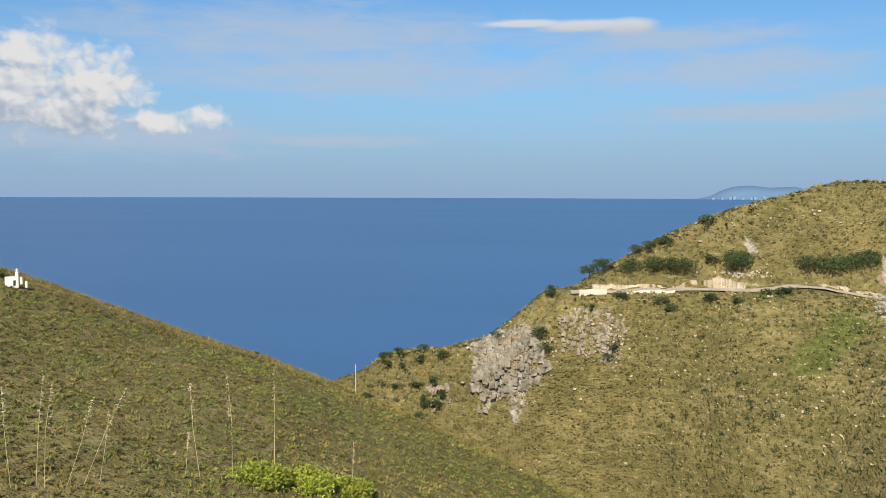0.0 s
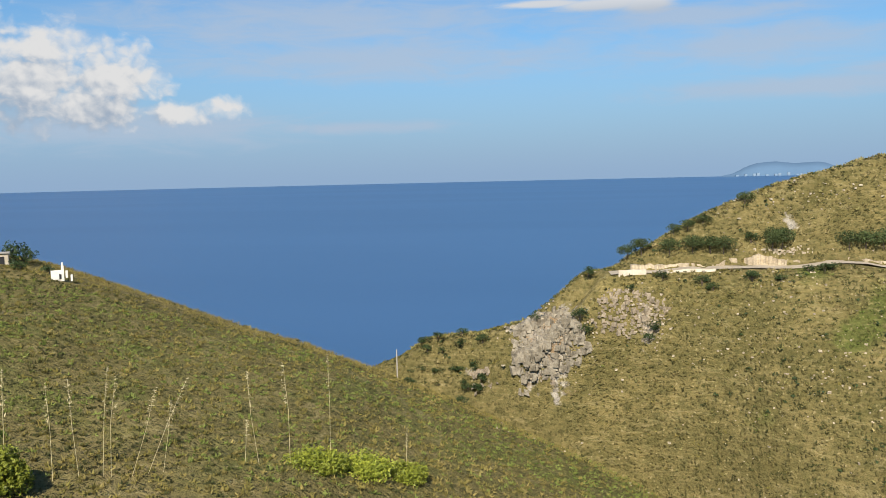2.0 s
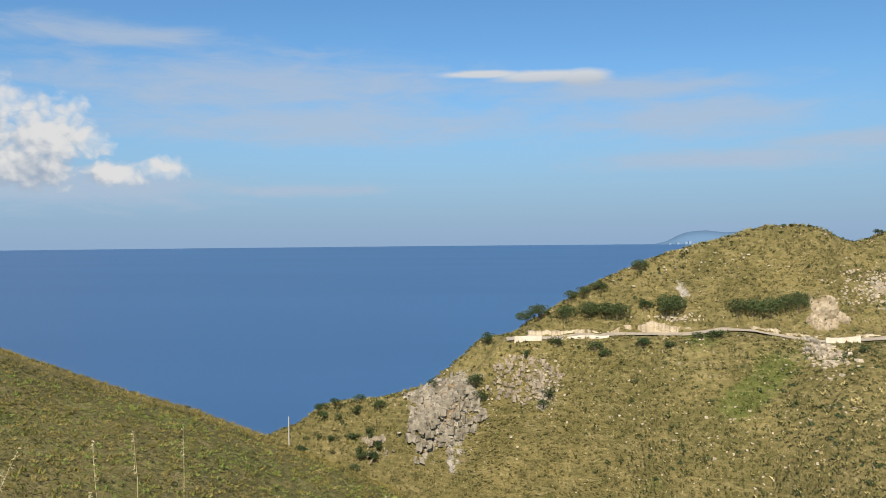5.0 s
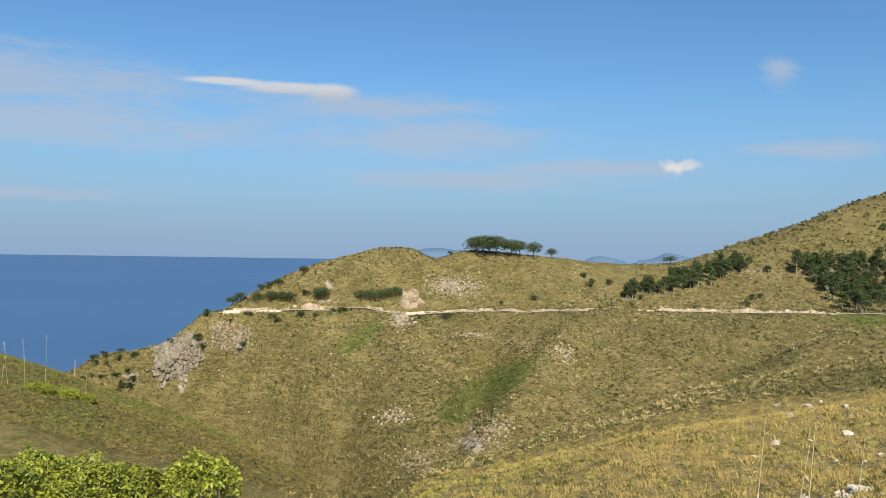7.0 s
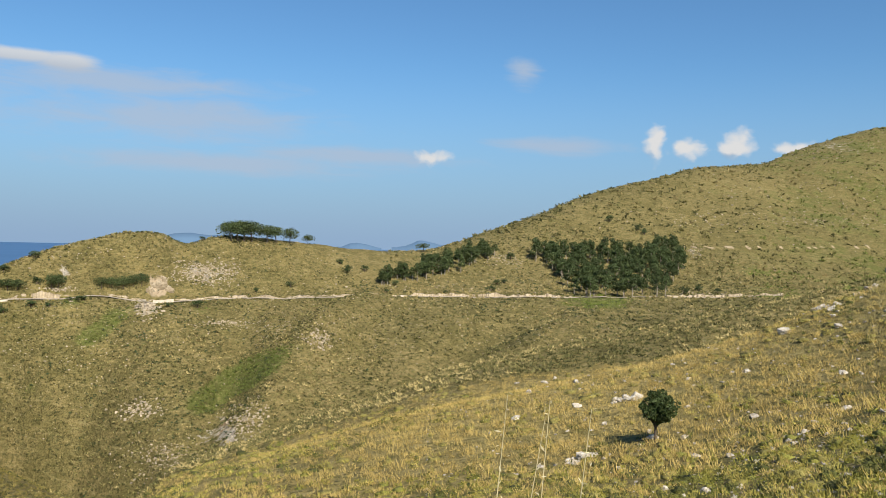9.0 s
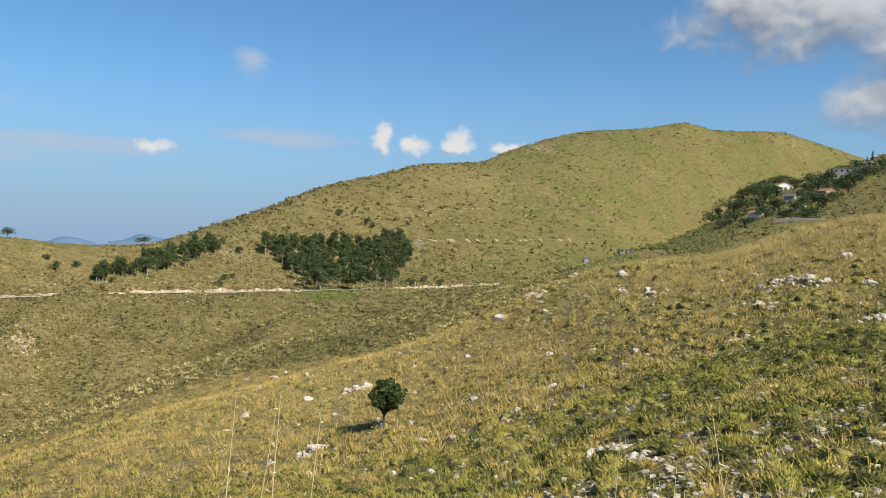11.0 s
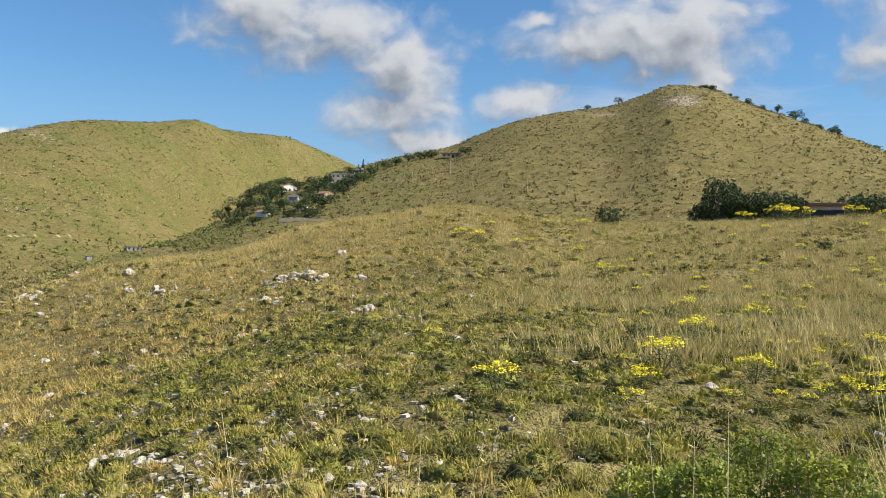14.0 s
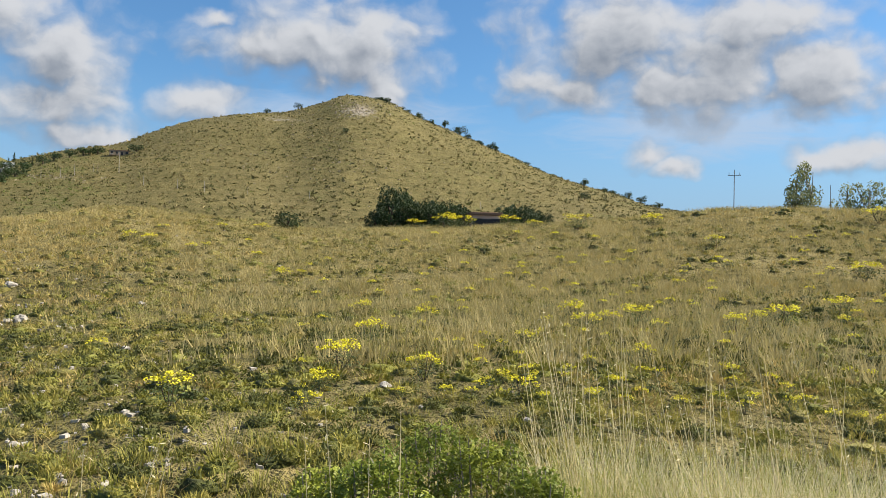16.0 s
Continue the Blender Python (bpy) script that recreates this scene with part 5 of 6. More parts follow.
HILL_ROCKS = [(55, 2.6, 3.0, 0.25, 130, 0.9), (48, 2.5, 2.5, 0.5, 90, 1.0), (55.8, 7.0, 2.6, 0.5, 260, 0.9), (97.5, 10.9, 1.2, 0.4, 260, 1.3), (78.5, 5.3, 1.6, 0.15, 90, 1.0), (92, 10.1, 3, 0.3, 80, 1.0),
    (30, -2.6, 5.0, 0.25, 120, 0.5), (48.5, -2.35, 1.8, 0.15, 90, 0.7), (25, -5.0, 5, 1.6, 120, 0.4), (8, -6, 4, 2.5, 220, 0.35), (8, -0.6, 4, 0.8, 90, 0.4), (58, 4, 7, 2, 620, 0.9),
    (95, 7.5, 8, 1.5, 420, 0.9)]
for az, el, wide, tall, count, size in [(a, e, w, t, int(2.0 * c), 0.85 * q) for a, e, w, t, c, q in HEADLAND_ROCKS] + HILL_ROCKS:
    for _ in range(count):
        rows.append((rng.normal(az, wide * 0.8), rng.normal(el, tall * 0.8), size * (0.3 + 0.8 * rng.random() ** 1.8)))
pts = [spot(a, e, 92 if a < 57 else 200, 600) for a, e, _ in rows]
stones("outcrop_stones", [tuple(p) for p in pts], [q[2] * 0.8 for q in rows], SLOPE_STONE, "pale limestone outcrops on the far slopes", 72)
def crag_mesh(seed, mat):
    """Fissured rock, split by upright joints."""
    g = np.random.default_rng(seed)
    bm = bmesh.new()
    bmesh.ops.create_icosphere(bm, subdivisions=4, radius=0.5)
    off = Vector(g.uniform(-20, 20, 3))
    for v in bm.verts:
        q = Vector((v.co.x * 5.0, v.co.y * 5.0, v.co.z * 1.1)) + off
        v.co += v.co.normalized() * (0.13 * noise.fractal(q, 1.0, 2.0, 4) - 0.20 * abs(noise.noise(q * 1.7)) - 0.07 * abs(noise.noise(q * 4.0)))
    return bm_mesh("crag", bm, mat)


def crag(az, el, wide, tall, deep, mat, label, lo=92):
    """A block of living rock that stands out of the slope."""
    p = spot(az, el, lo, 220)
    ob = new("crag", crag_mesh(int(rng.integers(1000)), mat))
    ob.matrix_basis = Matrix.LocRotScale(p + azimuth(az) * deep * 0.36 - Vector((0, 0, tall * 0.1)), Euler((rng.uniform(-0.2, 0.2), rng.uniform(-0.25, 0.25), radians(-az) + rng.uniform(-0.5, 0.5))), (wide, deep, tall))
    return tagged(ob, label, "rock", "crags of the headland")


def cliff_face(name, count, rows, lo, hi, mat, label, seed):
    """A bare face of packed upright blocks, split by joints; rows are azimuth, elevation, spreads, tilt."""
    g = np.random.default_rng(seed)
    a, far = g.uniform(-8.0, 3.0, count), g.uniform(133.0, 146.0, count)
    z = heights(a, far)
    el = np.degrees(np.arctan2(z - EYE, far)) + DIP
    mask = sum(h * np.exp(-((a - az - tilt * (el - e)) / wide) ** 2 - ((el - e) / tall) ** 2) for az, e, wide, tall, tilt, h in rows)
    mask = mask + 0.45 * fbm(np.radians(a) * 140.0, z, 2.2, seed)
    keep = (mask > 0.42) & (el > -10)
    a, far, z = a[keep], far[keep], z[keep]
    size = g.uniform(lo, hi, len(a)) ** 1.3 * g.uniform(0.6, 1.25, len(a))
    spots = np.stack([far * np.sin(np.radians(a)), far * np.cos(np.radians(a)), z], -1)
    ob = stones(name, spots - np.array([0, 0, 0.1]), size, mat, label, seed, 1.5)
    return tagged(ob, label, "rock", "crags of the headland", kind="stuff")


cliff_face("crag", 26000, [(-3.5, -6.6, 1.5, 1.6, 0.25, 1.1)], 0.25, 0.85, CLIFF, "grey weathered limestone crag split by upright joints", 141)
cliff_face("crag", 16000, [(-0.3, -5.1, 1.8, 0.9, 0.0, 0.85), (-6.2, -7.8, 1.0, 0.7, 0.0, 0.7)], 0.2, 0.55, TAN_ROCK, "tan broken rock on the headland slope", 147)
for az, el, wide, tall in ((11.3, -4.0, 1.6, 1.8), (11.0, -4.3, 1.2, 1.4)):
    crag(az - 0.3, el + 0.25, wide * 1.1, tall * 0.8, 2.4, CLIFF, "grey weathered limestone crag below the road cutting")
for az, el, wide, tall in ((11.9, -2.8, 4.2, 3.6), (11.3, -3.0, 2.6, 2.4), (12.5, -3.0, 2.8, 2.8), (12.1, -2.3, 2.4, 2.4)):
    crag(az, el, wide, tall, 1.8, CREAM, "cream bare rock face of the road cutting", 140)
for k in range(26):
    crag(rng.normal(14.9, 0.8), rng.normal(-1.8, 0.3), rng.uniform(0.5, 1.3), rng.uniform(0.4, 0.8), 1.0, LIME, "pale broken limestone ledge above the road", 140)

# ---- lone tree in the field ----
p = spot(45.4, -12.1)
tall = reach(p, -8.85) * 1.06
wood = [([(0, 0, -0.1), (-0.03, 0.0, 0.12), (-0.02, 0.02, 0.3), (0.05, 0, 0.5)], [0.032, 0.026, 0.022, 0.012])]
g = np.random.default_rng(81)
clumps = []
for k in range(34):
    w, h = 2.4 * k, 1 - 2 * (k + 0.5) / 34
    d = 0.27 * math.sqrt(1 - h * h) * g.uniform(0.4, 1.35)
    h = 0.62 + 0.27 * h * g.uniform(0.55, 1.25)
    clumps.append((d * math.cos(w) + 0.03, d * math.sin(w), h, g.uniform(0.07, 0.13), 0.9))
    if k % 4 == 0:
        wood.append(([(-0.02, 0.02, 0.24), (d * 0.5 * math.cos(w), d * 0.5 * math.sin(w), h * 0.75), (d * math.cos(w) + 0.03, d * math.sin(w), h)], [0.014, 0.009, 0.003]))
lone = canopy_thing("wild_tree", wood, BARK, clumps, 170, 0.058, TREE_LEAF, 82, "small round dark green tree alone in the dry field", "tree")
lone.matrix_basis = Matrix.LocRotScale(p, Euler((0, 0, radians(-45))), (tall * 0.98, tall * 0.98, tall))


# ---- grass ----
def tufts(name, az, r, blades, tall, wide, mat, label, seed, segments=1, lean=0.5, spread=0.12):
    """Tufts of blades, as one mesh; each blade a narrow triangle, or a bent strip."""
    g = np.random.default_rng(seed)
    base = np.repeat(scatter(az, r), blades, 0)
    n = len(base)
    tall, wide = np.repeat(np.broadcast_to(tall, len(az)), blades) * g.uniform(0.55, 1.25, n), np.repeat(np.broadcast_to(wide, len(az)), blades)
    w = g.uniform(0, 2 * np.pi, n)
    out = np.stack([np.cos(w), np.sin(w), 0 * w], -1)
    base = base + out * (g.uniform(0, 1, n) * np.repeat(np.broadcast_to(spread, len(az)), blades))[:, None]
    t = w + g.uniform(-1.2, 1.2, n)
    side = np.stack([-np.sin(t), np.cos(t), 0 * t], -1) * (wide * 0.5)[:, None]
    bend = out * (tall * lean * g.uniform(0.2, 1.3, n))[:, None]
    up = np.zeros((n, 3))
    up[:, 2] = tall
    low = base - np.array([0, 0, 0.04])
    if segments == 1:
        v = np.stack([low - side, low + side, base + up * 0.92 + bend], 1)
        f = np.arange(3 * n).reshape(n, 3)
    else:
        mid = base + up * 0.6 + bend * 0.35
        v = np.stack([low - side, low + side, mid + side * 0.8, mid - side * 0.8, base + up * 0.95 + bend], 1)
        i = 5 * np.arange(n)[:, None]
        f = np.concatenate([i + np.array([0, 1, 2]), i + np.array([0, 2, 3]), i + np.array([3, 2, 4])])
    return tagged(new(name, mesh_of(name, v.reshape(-1, 3), f, mat)), label, "grass", kind="stuff")


def field(n, lo, hi, a0=-18.0, a1=136.0, power=0.5):
    u = rng.random(n)
    r = (lo ** (2 * power) + u * (hi ** (2 * power) - lo ** (2 * power))) ** (1 / (2 * power))
    return rng.uniform(a0, a1, n), r


def sort_of(az, r):
    """0 straw, 1 olive, 2 green: by patches over the field."""
    x, y = r * np.sin(np.radians(az)), r * np.cos(np.radians(az))
    dryness = 0.42 * fbm(x, y, 7.0, 31) + 0.35 * fbm(x, y, 2.2, 32) + 0.46 * bell(az, 42, 20) * rise(r, 22, 48) + 0.16 * rise(az, 78, 96) * rise(r, 20, 50) + 0.42 * bell(az, 74, 12) * rise(r, 34, 54) - 0.12 * rise(az, 40, 52) * rise(r, 36, 22)
    dryness = dryness + rng.normal(0, 0.22, len(az))
    return np.where(dryness > 0.17, 0, np.where(dryness > -0.03, 1, 2))


for lo, hi, count, blades, tall, wide, seg, spread in ((2.2, 8, 1400, 22, 0.22, 0.007, 2, 0.15), (8, 26, 3000, 20, 0.17, 0.012, 1, 0.35), (26, 84, 6500, 14, 0.18, 0.03, 1, 0.5)):
    az, r = field(count, lo, hi)
    kind = sort_of(az, r)
    for k, (nm, mat, label, h) in enumerate((("dry_grass", STRAW, "golden dry grass in tussocks", 0.95), ("olive_grass", OLIVE, "olive half-dry grass", 0.9), ("green_grass", GREEN, "short fresh green herbs and grass", 0.62))):
        pick = kind == k
        tufts(nm, az[pick], r[pick], blades, tall * h * rng.uniform(0.6, 1.3, pick.sum()), wide, mat, label, int(lo * 10) + k, seg, 1.15, spread)


az, r = field(10500, 28, 84, 10, 88)
x, y = r * np.sin(np.radians(az)), r * np.cos(np.radians(az))
gold = 0.9 * bell(az, 40, 22) * rise(r, 26, 46) + 0.8 * bell(az, 74, 12) * rise(r, 36, 54) + 0.5 * fbm(x, y, 6.0, 37)
keep = rng.random(len(az)) < gold
tufts("golden_grass", az[keep], r[keep], 20, rng.uniform(0.18, 0.34, keep.sum()), 0.026, STRAW, "soft golden dry grass over the brow of the field", 78, 1, 0.8, 0.5)
az, r = field(17500, 13, 84, 58, 136)
x, y = r * np.sin(np.radians(az)), r * np.cos(np.radians(az))
keep = (fbm(x, y, 9.0, 35) + 0.7 * fbm(x, y, 2.5, 36) > -0.25 * rise(r, 20, 45) - 0.08) & (rng.random(len(az)) < np.maximum(rise(az, 76, 100), 0.85 * rise(r, 46, 62)) * (0.3 + 0.9 * rise(r, 14, 40)))
tufts("bleached_grass", az[keep], r[keep], 17, rng.uniform(0.26, 0.58, keep.sum()), 0.024, TAN, "fine bleached dry grass over the upper field", 77, 1, 0.6, 0.4)


def cushions(name, az, r, size, leaves, leaf, mat, label, seed, slim=0.3, upright=0.15, flat=0.72):
    """Rounded cushions of short spiky leaves, as one mesh."""
    g = np.random.default_rng(seed)
    base = np.repeat(scatter(az, r), leaves, 0)
    n = len(base)
    s, leaf = np.repeat(size, leaves), np.repeat(np.broadcast_to(leaf, len(az)), leaves) * g.uniform(0.7, 1.4, n)
    d = g.normal(size=(n, 3))
    d[:, 2] = np.abs(d[:, 2])
    d /= np.linalg.norm(d, axis=1)[:, None]
    root = base + d * (s * g.uniform(0.55, 0.9, n))[:, None] * (1, 1, flat)
    way = d + 0.45 * g.normal(size=(n, 3)) + (0, 0, upright)
    way /= np.linalg.norm(way, axis=1)[:, None]
    side = np.cross(way, d + 0.5 * g.normal(size=(n, 3)))
    side /= np.maximum(np.linalg.norm(side, axis=1), 1e-6)[:, None]
    half = side * (leaf * slim)[:, None]
    v = np.stack([root - half, root + half, root + way * leaf[:, None]], 1).reshape(-1, 3)
    return tagged(new(name, mesh_of(name, v, np.arange(3 * n).reshape(n, 3), mat)), label, "plants", kind="stuff")


def domes(name, az, r, size, tall, mat, label, seed, rings=((0.55, 0.82, 6), (0.92, 0.42, 8), (1.0, -0.12, 8))):
    """Low rounded mounds of matted grass or scrub with uneven outlines, as one mesh; rings are (radius, height, corners)."""
    g = np.random.default_rng(seed)
    base = [(0.0, 0.0, 1.0)]
    tri, start = [], 1
    for k, (rad, h, n) in enumerate(rings):
        base += [(rad * math.cos(2 * math.pi * (i + 0.5 * k) / n), rad * math.sin(2 * math.pi * (i + 0.5 * k) / n), h) for i in range(n)]
        if k == 0:
            tri += [(0, 1 + i, 1 + (i + 1) % n) for i in range(n)]
        else:
            m, prev = rings[k - 1][2], start - rings[k - 1][2]
            for i in range(n):
                j = int(round(i * m / n)) % m
                tri.append((prev + j, start + i, start + (i + 1) % n))
                j2 = int(round((i + 1) * m / n)) % m
                if j2 != j:
                    tri.append((prev + j, start + (i + 1) % n, prev + j2))
        start += n
    base, tri = np.array(base), np.array(tri)
    n = len(az)
    w = g.uniform(0, 6.28, n)
    c, s = np.cos(w)[:, None], np.sin(w)[:, None]
    shape = base[None] * g.uniform(0.72, 1.25, (n, len(base), 1)) * np.stack([g.uniform(0.75, 1.35, n), g.uniform(0.75, 1.35, n), tall * g.uniform(0.7, 1.3, n)], -1)[:, None] * size[:, None, None]
    x, y = shape[..., 0] * c - shape[..., 1] * s, shape[..., 0] * s + shape[..., 1] * c
    v = np.stack([x, y, shape[..., 2]], -1) + scatter(az, r)[:, None]
    f = tri[None] + len(base) * np.arange(n)[:, None, None]
    mesh = mesh_of(name, v.reshape(-1, 3), f.reshape(-1, 3), mat)
    mesh.polygons.foreach_set("use_smooth", np.ones(len(mesh.polygons), bool))
    return tagged(new(name, mesh), label, "plants", kind="stuff")


SORTS = (("straw_tussocks", STRAW, "rounded golden tussocks of dry grass"), ("olive_tussocks", OLIVE, "rounded olive tussocks of half-dry grass"),
         ("herb_cushions", HERB, "rounded yellow-green herb cushions"), ("scrub_cushions", SCRUB, "rounded dark green scrub cushions"))
for lo, hi, count, leaves, leaf, seed in ((4, 12, 800, 110, 0.05, 211), (12, 30, 3000, 52, 0.072, 221), (30, 84, 9000, 16, 0.14, 231)):
    az, r = field(count, lo, hi, 8, 136)
    x, y = r * np.sin(np.radians(az)), r * np.cos(np.radians(az))
    kind = sort_of(az, r)
    size = rng.uniform(0.4, 1.3, count) ** 1.3 * (0.17 + 0.0052 * r)
    tone = rng.random(count) + 0.7 * fbm(x, y, 5.0, 53)
    thin = rng.random(count) > 0.6 * np.maximum(bell(az, 40, 22) * rise(r, 26, 46), np.maximum(bell(az, 74, 12) * rise(r, 36, 54), 0.6 * rise(az, 84, 98) * rise(r, 18, 40)))
    for k, (nm, mat, label) in enumerate(SORTS):
        pick = thin & ((kind == 0) & (tone > 0.3), (kind == 1) | ((kind == 0) & (tone <= 0.3)), (kind == 2) & (tone > 0.5), (kind == 2) & (tone <= 0.5))[k]
        if k:
            domes(nm, az[pick], r[pick], size[pick] * 0.62, 0.5, MOUNDS[k], label, seed + k)
        cushions(nm, az[pick], r[pick], size[pick] * 0.9, leaves, leaf * (1.1 if k < 2 else 0.85), mat, label, seed + 5 + k, 0.13 if k < 2 else 0.25, 0.45 if k < 2 else 0.25)

# tussocks on the slopes: stretch of azimuth and distance, count, sizes, blades
for a0, a1, lo, hi, count, s0, s1, blades, seed in ((-30, 9, 84, 149, 21000, 0.08, 0.20, 10, 241), (-9, 27, 108, 172, 19000, 0.08, 0.24, 10, 251), (3, 60, 84, 135, 11000, 0.11, 0.30, 9, 261),
                                                    (27, 60, 135, 260, 11000, 0.14, 0.38, 8, 271), (30, 124, 230, 640, 21000, 0.32, 0.85, 6, 281), (56, 124, 84, 255, 7000, 0.2, 0.45, 8, 291)):
    az, r = field(count, lo, hi, a0, a1)
    keep = (np.abs(r - curve_of(ROAD, az)[0]) > 1.75) | (r > 260)
    if seed == 241:
        keep &= rng.random(len(az)) > rise(az, 0, 9)
    if seed == 251:
        keep &= (r > curve_of(SPUR + CONE, az)[0] + 2) | (rng.random(len(az)) < rise(az, 4, 14))
    if seed == 261:
        keep &= rng.random(len(az)) < rise(az, 3, 14)
    az, r = az[keep], r[keep]
    x, y = r * np.sin(np.radians(az)), r * np.cos(np.radians(az))
    zone = zones(az, r, heights(az, r))
    keep = (zone[:, 2] + 0.5 * rng.random(len(az)) < 0.62) & (zone[:, 3] < 0.35)
    az, r, x, y, green = az[keep], r[keep], x[keep], y[keep], zone[keep, 1] + 0.25 * rng.random(keep.sum()) > 0.62
    tone = rng.random(len(az)) + 0.6 * fbm(x, y, 11, 41) + 0.25 * fbm(x, y, 34, 43) + (0.22 * rise(az, 76, 84) if lo > 200 else 0)
    size = rng.uniform(s0, s1, len(az))
    cushions("green_patches", az[green], r[green], size[green], blades, size[green] * 1.1, SLOPE[7], "fresh green grass in the gullies", seed + 9, 0.26, 0.4, 0.5)
    dark = (0.26 if seed == 241 else 0.40 if seed == 251 else 0.16 if seed == 261 else 0.26) if lo < 200 else 0.27
    spur = seed == 241
    for low, high, k, nm in ((-2, dark, 3, "hillside_scrub"), (dark, 0.72 if lo < 200 else 0.85, 5 if spur else 4, "hillside_tussocks"), (0.72 if lo < 200 else 0.85, 3, 6 if spur else 1, "hillside_straw")):
        pick = (tone >= low) & (tone < high) & ~green
        cushions(nm, az[pick], r[pick], size[pick], blades, size[pick] * (0.9 if k == 3 else 1.25), SLOPE[k], "tussocks of grass and low scrub over the slopes", seed + k, (0.36 if k == 3 else 0.24) * (1.3 if lo > 200 else 1), 0.15 if k == 3 or lo > 200 else 0.35, 0.5 if lo < 200 else 0.35)
az = rng.uniform(-30, 6, 2600)
r = curve_of(SPUR, az)[0] + rng.uniform(-4.5, 1.0, len(az))
tufts("crest_grass", az, r, 12, rng.uniform(0.16, 0.34, len(az)), 0.03, SLOPE[6], "pale dry grass along the crest of the spur", 247, 1, 0.7, 0.3)


def leafy_stuff(name, az, r, size, leaves, leaf, mat, label, seed, lift=0.35):
    """Low cushions of small leaves, as one mesh."""
    g = np.random.default_rng(seed)
    base = np.repeat(scatter(az, r), leaves, 0)
    n = len(base)
    s = np.repeat(size, leaves)
    d = g.normal(size=(n, 3))
    d /= np.linalg.norm(d, axis=1)[:, None]
    d *= (s * g.uniform(0.3, 1.0, n) ** 0.5)[:, None]
    d[:, 2] = np.abs(d[:, 2]) * 0.75
    v, f = leaf_quads(base + d, np.repeat(np.broadcast_to(leaf, len(az)), leaves), 0.55, 0.5, seed)
    return tagged(new(name, mesh_of(name, v, f, mat)), label, "scrub", kind="stuff")


for lo, hi, count, leaves, leaf, seed in ((3.5, 12, 420, 70, 0.035, 161), (12, 34, 1700, 40, 0.06, 162), (34, 80, 2200, 26, 0.12, 163)):
    az, r = field(count, lo, hi, 20, 134)
    x, y = r * np.sin(np.radians(az)), r * np.cos(np.radians(az))
    keep = (fbm(x, y, 5.0, 51) > -0.1) & ~((np.abs(az - 42) < 14) & (r > 40))
    az, r = az[keep], r[keep]
    size = rng.uniform(0.4, 1.3, len(az)) * (0.16 + r * 0.0045)
    dark = rng.random(len(az)) < 0.45
    leafy_stuff("dwarf_scrub", az[dark], r[dark], size[dark], leaves, leaf, SCRUB, "dark green dwarf scrub cushions in the field", seed)
    leafy_stuff("leafy_herbs", az[~dark], r[~dark], size[~dark], leaves, leaf, FIELD_HERB, "green leafy herbs in the field", seed + 20)


az, r = field(7500, 108, 235, -8, 58, 0.5)
x, y = r * np.sin(np.radians(az)), r * np.cos(np.radians(az))
keep = (fbm(x, y, 9.0, 61) + 0.6 * fbm(x, y, 3.0, 62) > 0.04) & (np.abs(r - curve_of(ROAD, az)[0]) > 2.6) & (r > curve_of(SPUR + CONE, az)[0] + 1)
az, r = az[keep], r[keep]
leafy_stuff("hillside_bushes", az, r, rng.uniform(0.14, 0.60, len(az)) ** 1.3, 24, 0.20, DARK_LEAF, "small dark bushes dotted over the headland slope", 181)
az, r = field(12000, 200, 640, 30, 124, 0.5)
x, y = r * np.sin(np.radians(az)), r * np.cos(np.radians(az))
keep = fbm(x, y, 30.0, 63) + 0.7 * fbm(x, y, 8.0, 64) > 0.05
az, r = az[keep], r[keep]
leafy_stuff("mountain_scrub", az, r, rng.uniform(0.25, 1.0, len(az)), 8, 0.45, SLOPE[3], "small dark scrub dotted over the far hills", 183)
az, r = field(5000, 128, 235, -6, 56, 0.5)
keep = np.abs(r - curve_of(ROAD, az)[0]) > 2.4
stones("slope_stones", scatter(az[keep], r[keep]), rng.uniform(0.07, 0.24, keep.sum()), SLOPE_STONE, "small pale stones strewn over the headland slope", 182)


# ---- flowering broom ----
def flower_bush(seed):
    g = np.random.default_rng(seed)
    ob = new("flowering_bush")
    stems = []
    for k in range(14):
        w, d = 2.4 * k, 0.44 * math.sqrt((k + 0.5) / 14)
        stems.append(([(0, 0, -0.05), (d * 0.6 * math.cos(w), d * 0.6 * math.sin(w), 0.36), (d * math.cos(w), d * math.sin(w), 0.86 - 0.9 * d * d + g.uniform(-0.1, 0.06))], [0.012, 0.008, 0.004]))
    for s in stems[::3]:
        part("stem", tubes("stem", [s], BARK, 4), ob)
    spots = foliage([(s[0][2][0] * 0.9, s[0][2][1] * 0.9, s[0][2][2] * 0.48, 0.22, 1.2) for s in stems], 26, seed)
    v, f = leaf_quads(spots, 0.085, 0.3, 0.8, seed)
    part("foliage", mesh_of("foliage", v, f, TREE_LEAF), ob)
    spots = foliage([(*s[0][2], g.uniform(0.07, 0.16), 0.8) for s in stems if g.random() < 0.85], 34, seed + 3)
    v, f = leaf_quads(spots, 0.05, 0.9, 0.8, seed)
    part("blossom", mesh_of("blossom", v, f, YELLOW), ob, "dense bright yellow blossom")
    return tagged(ob, "low green bush with bright yellow blossom in the field", "flower bush", "yellow flowering bushes")


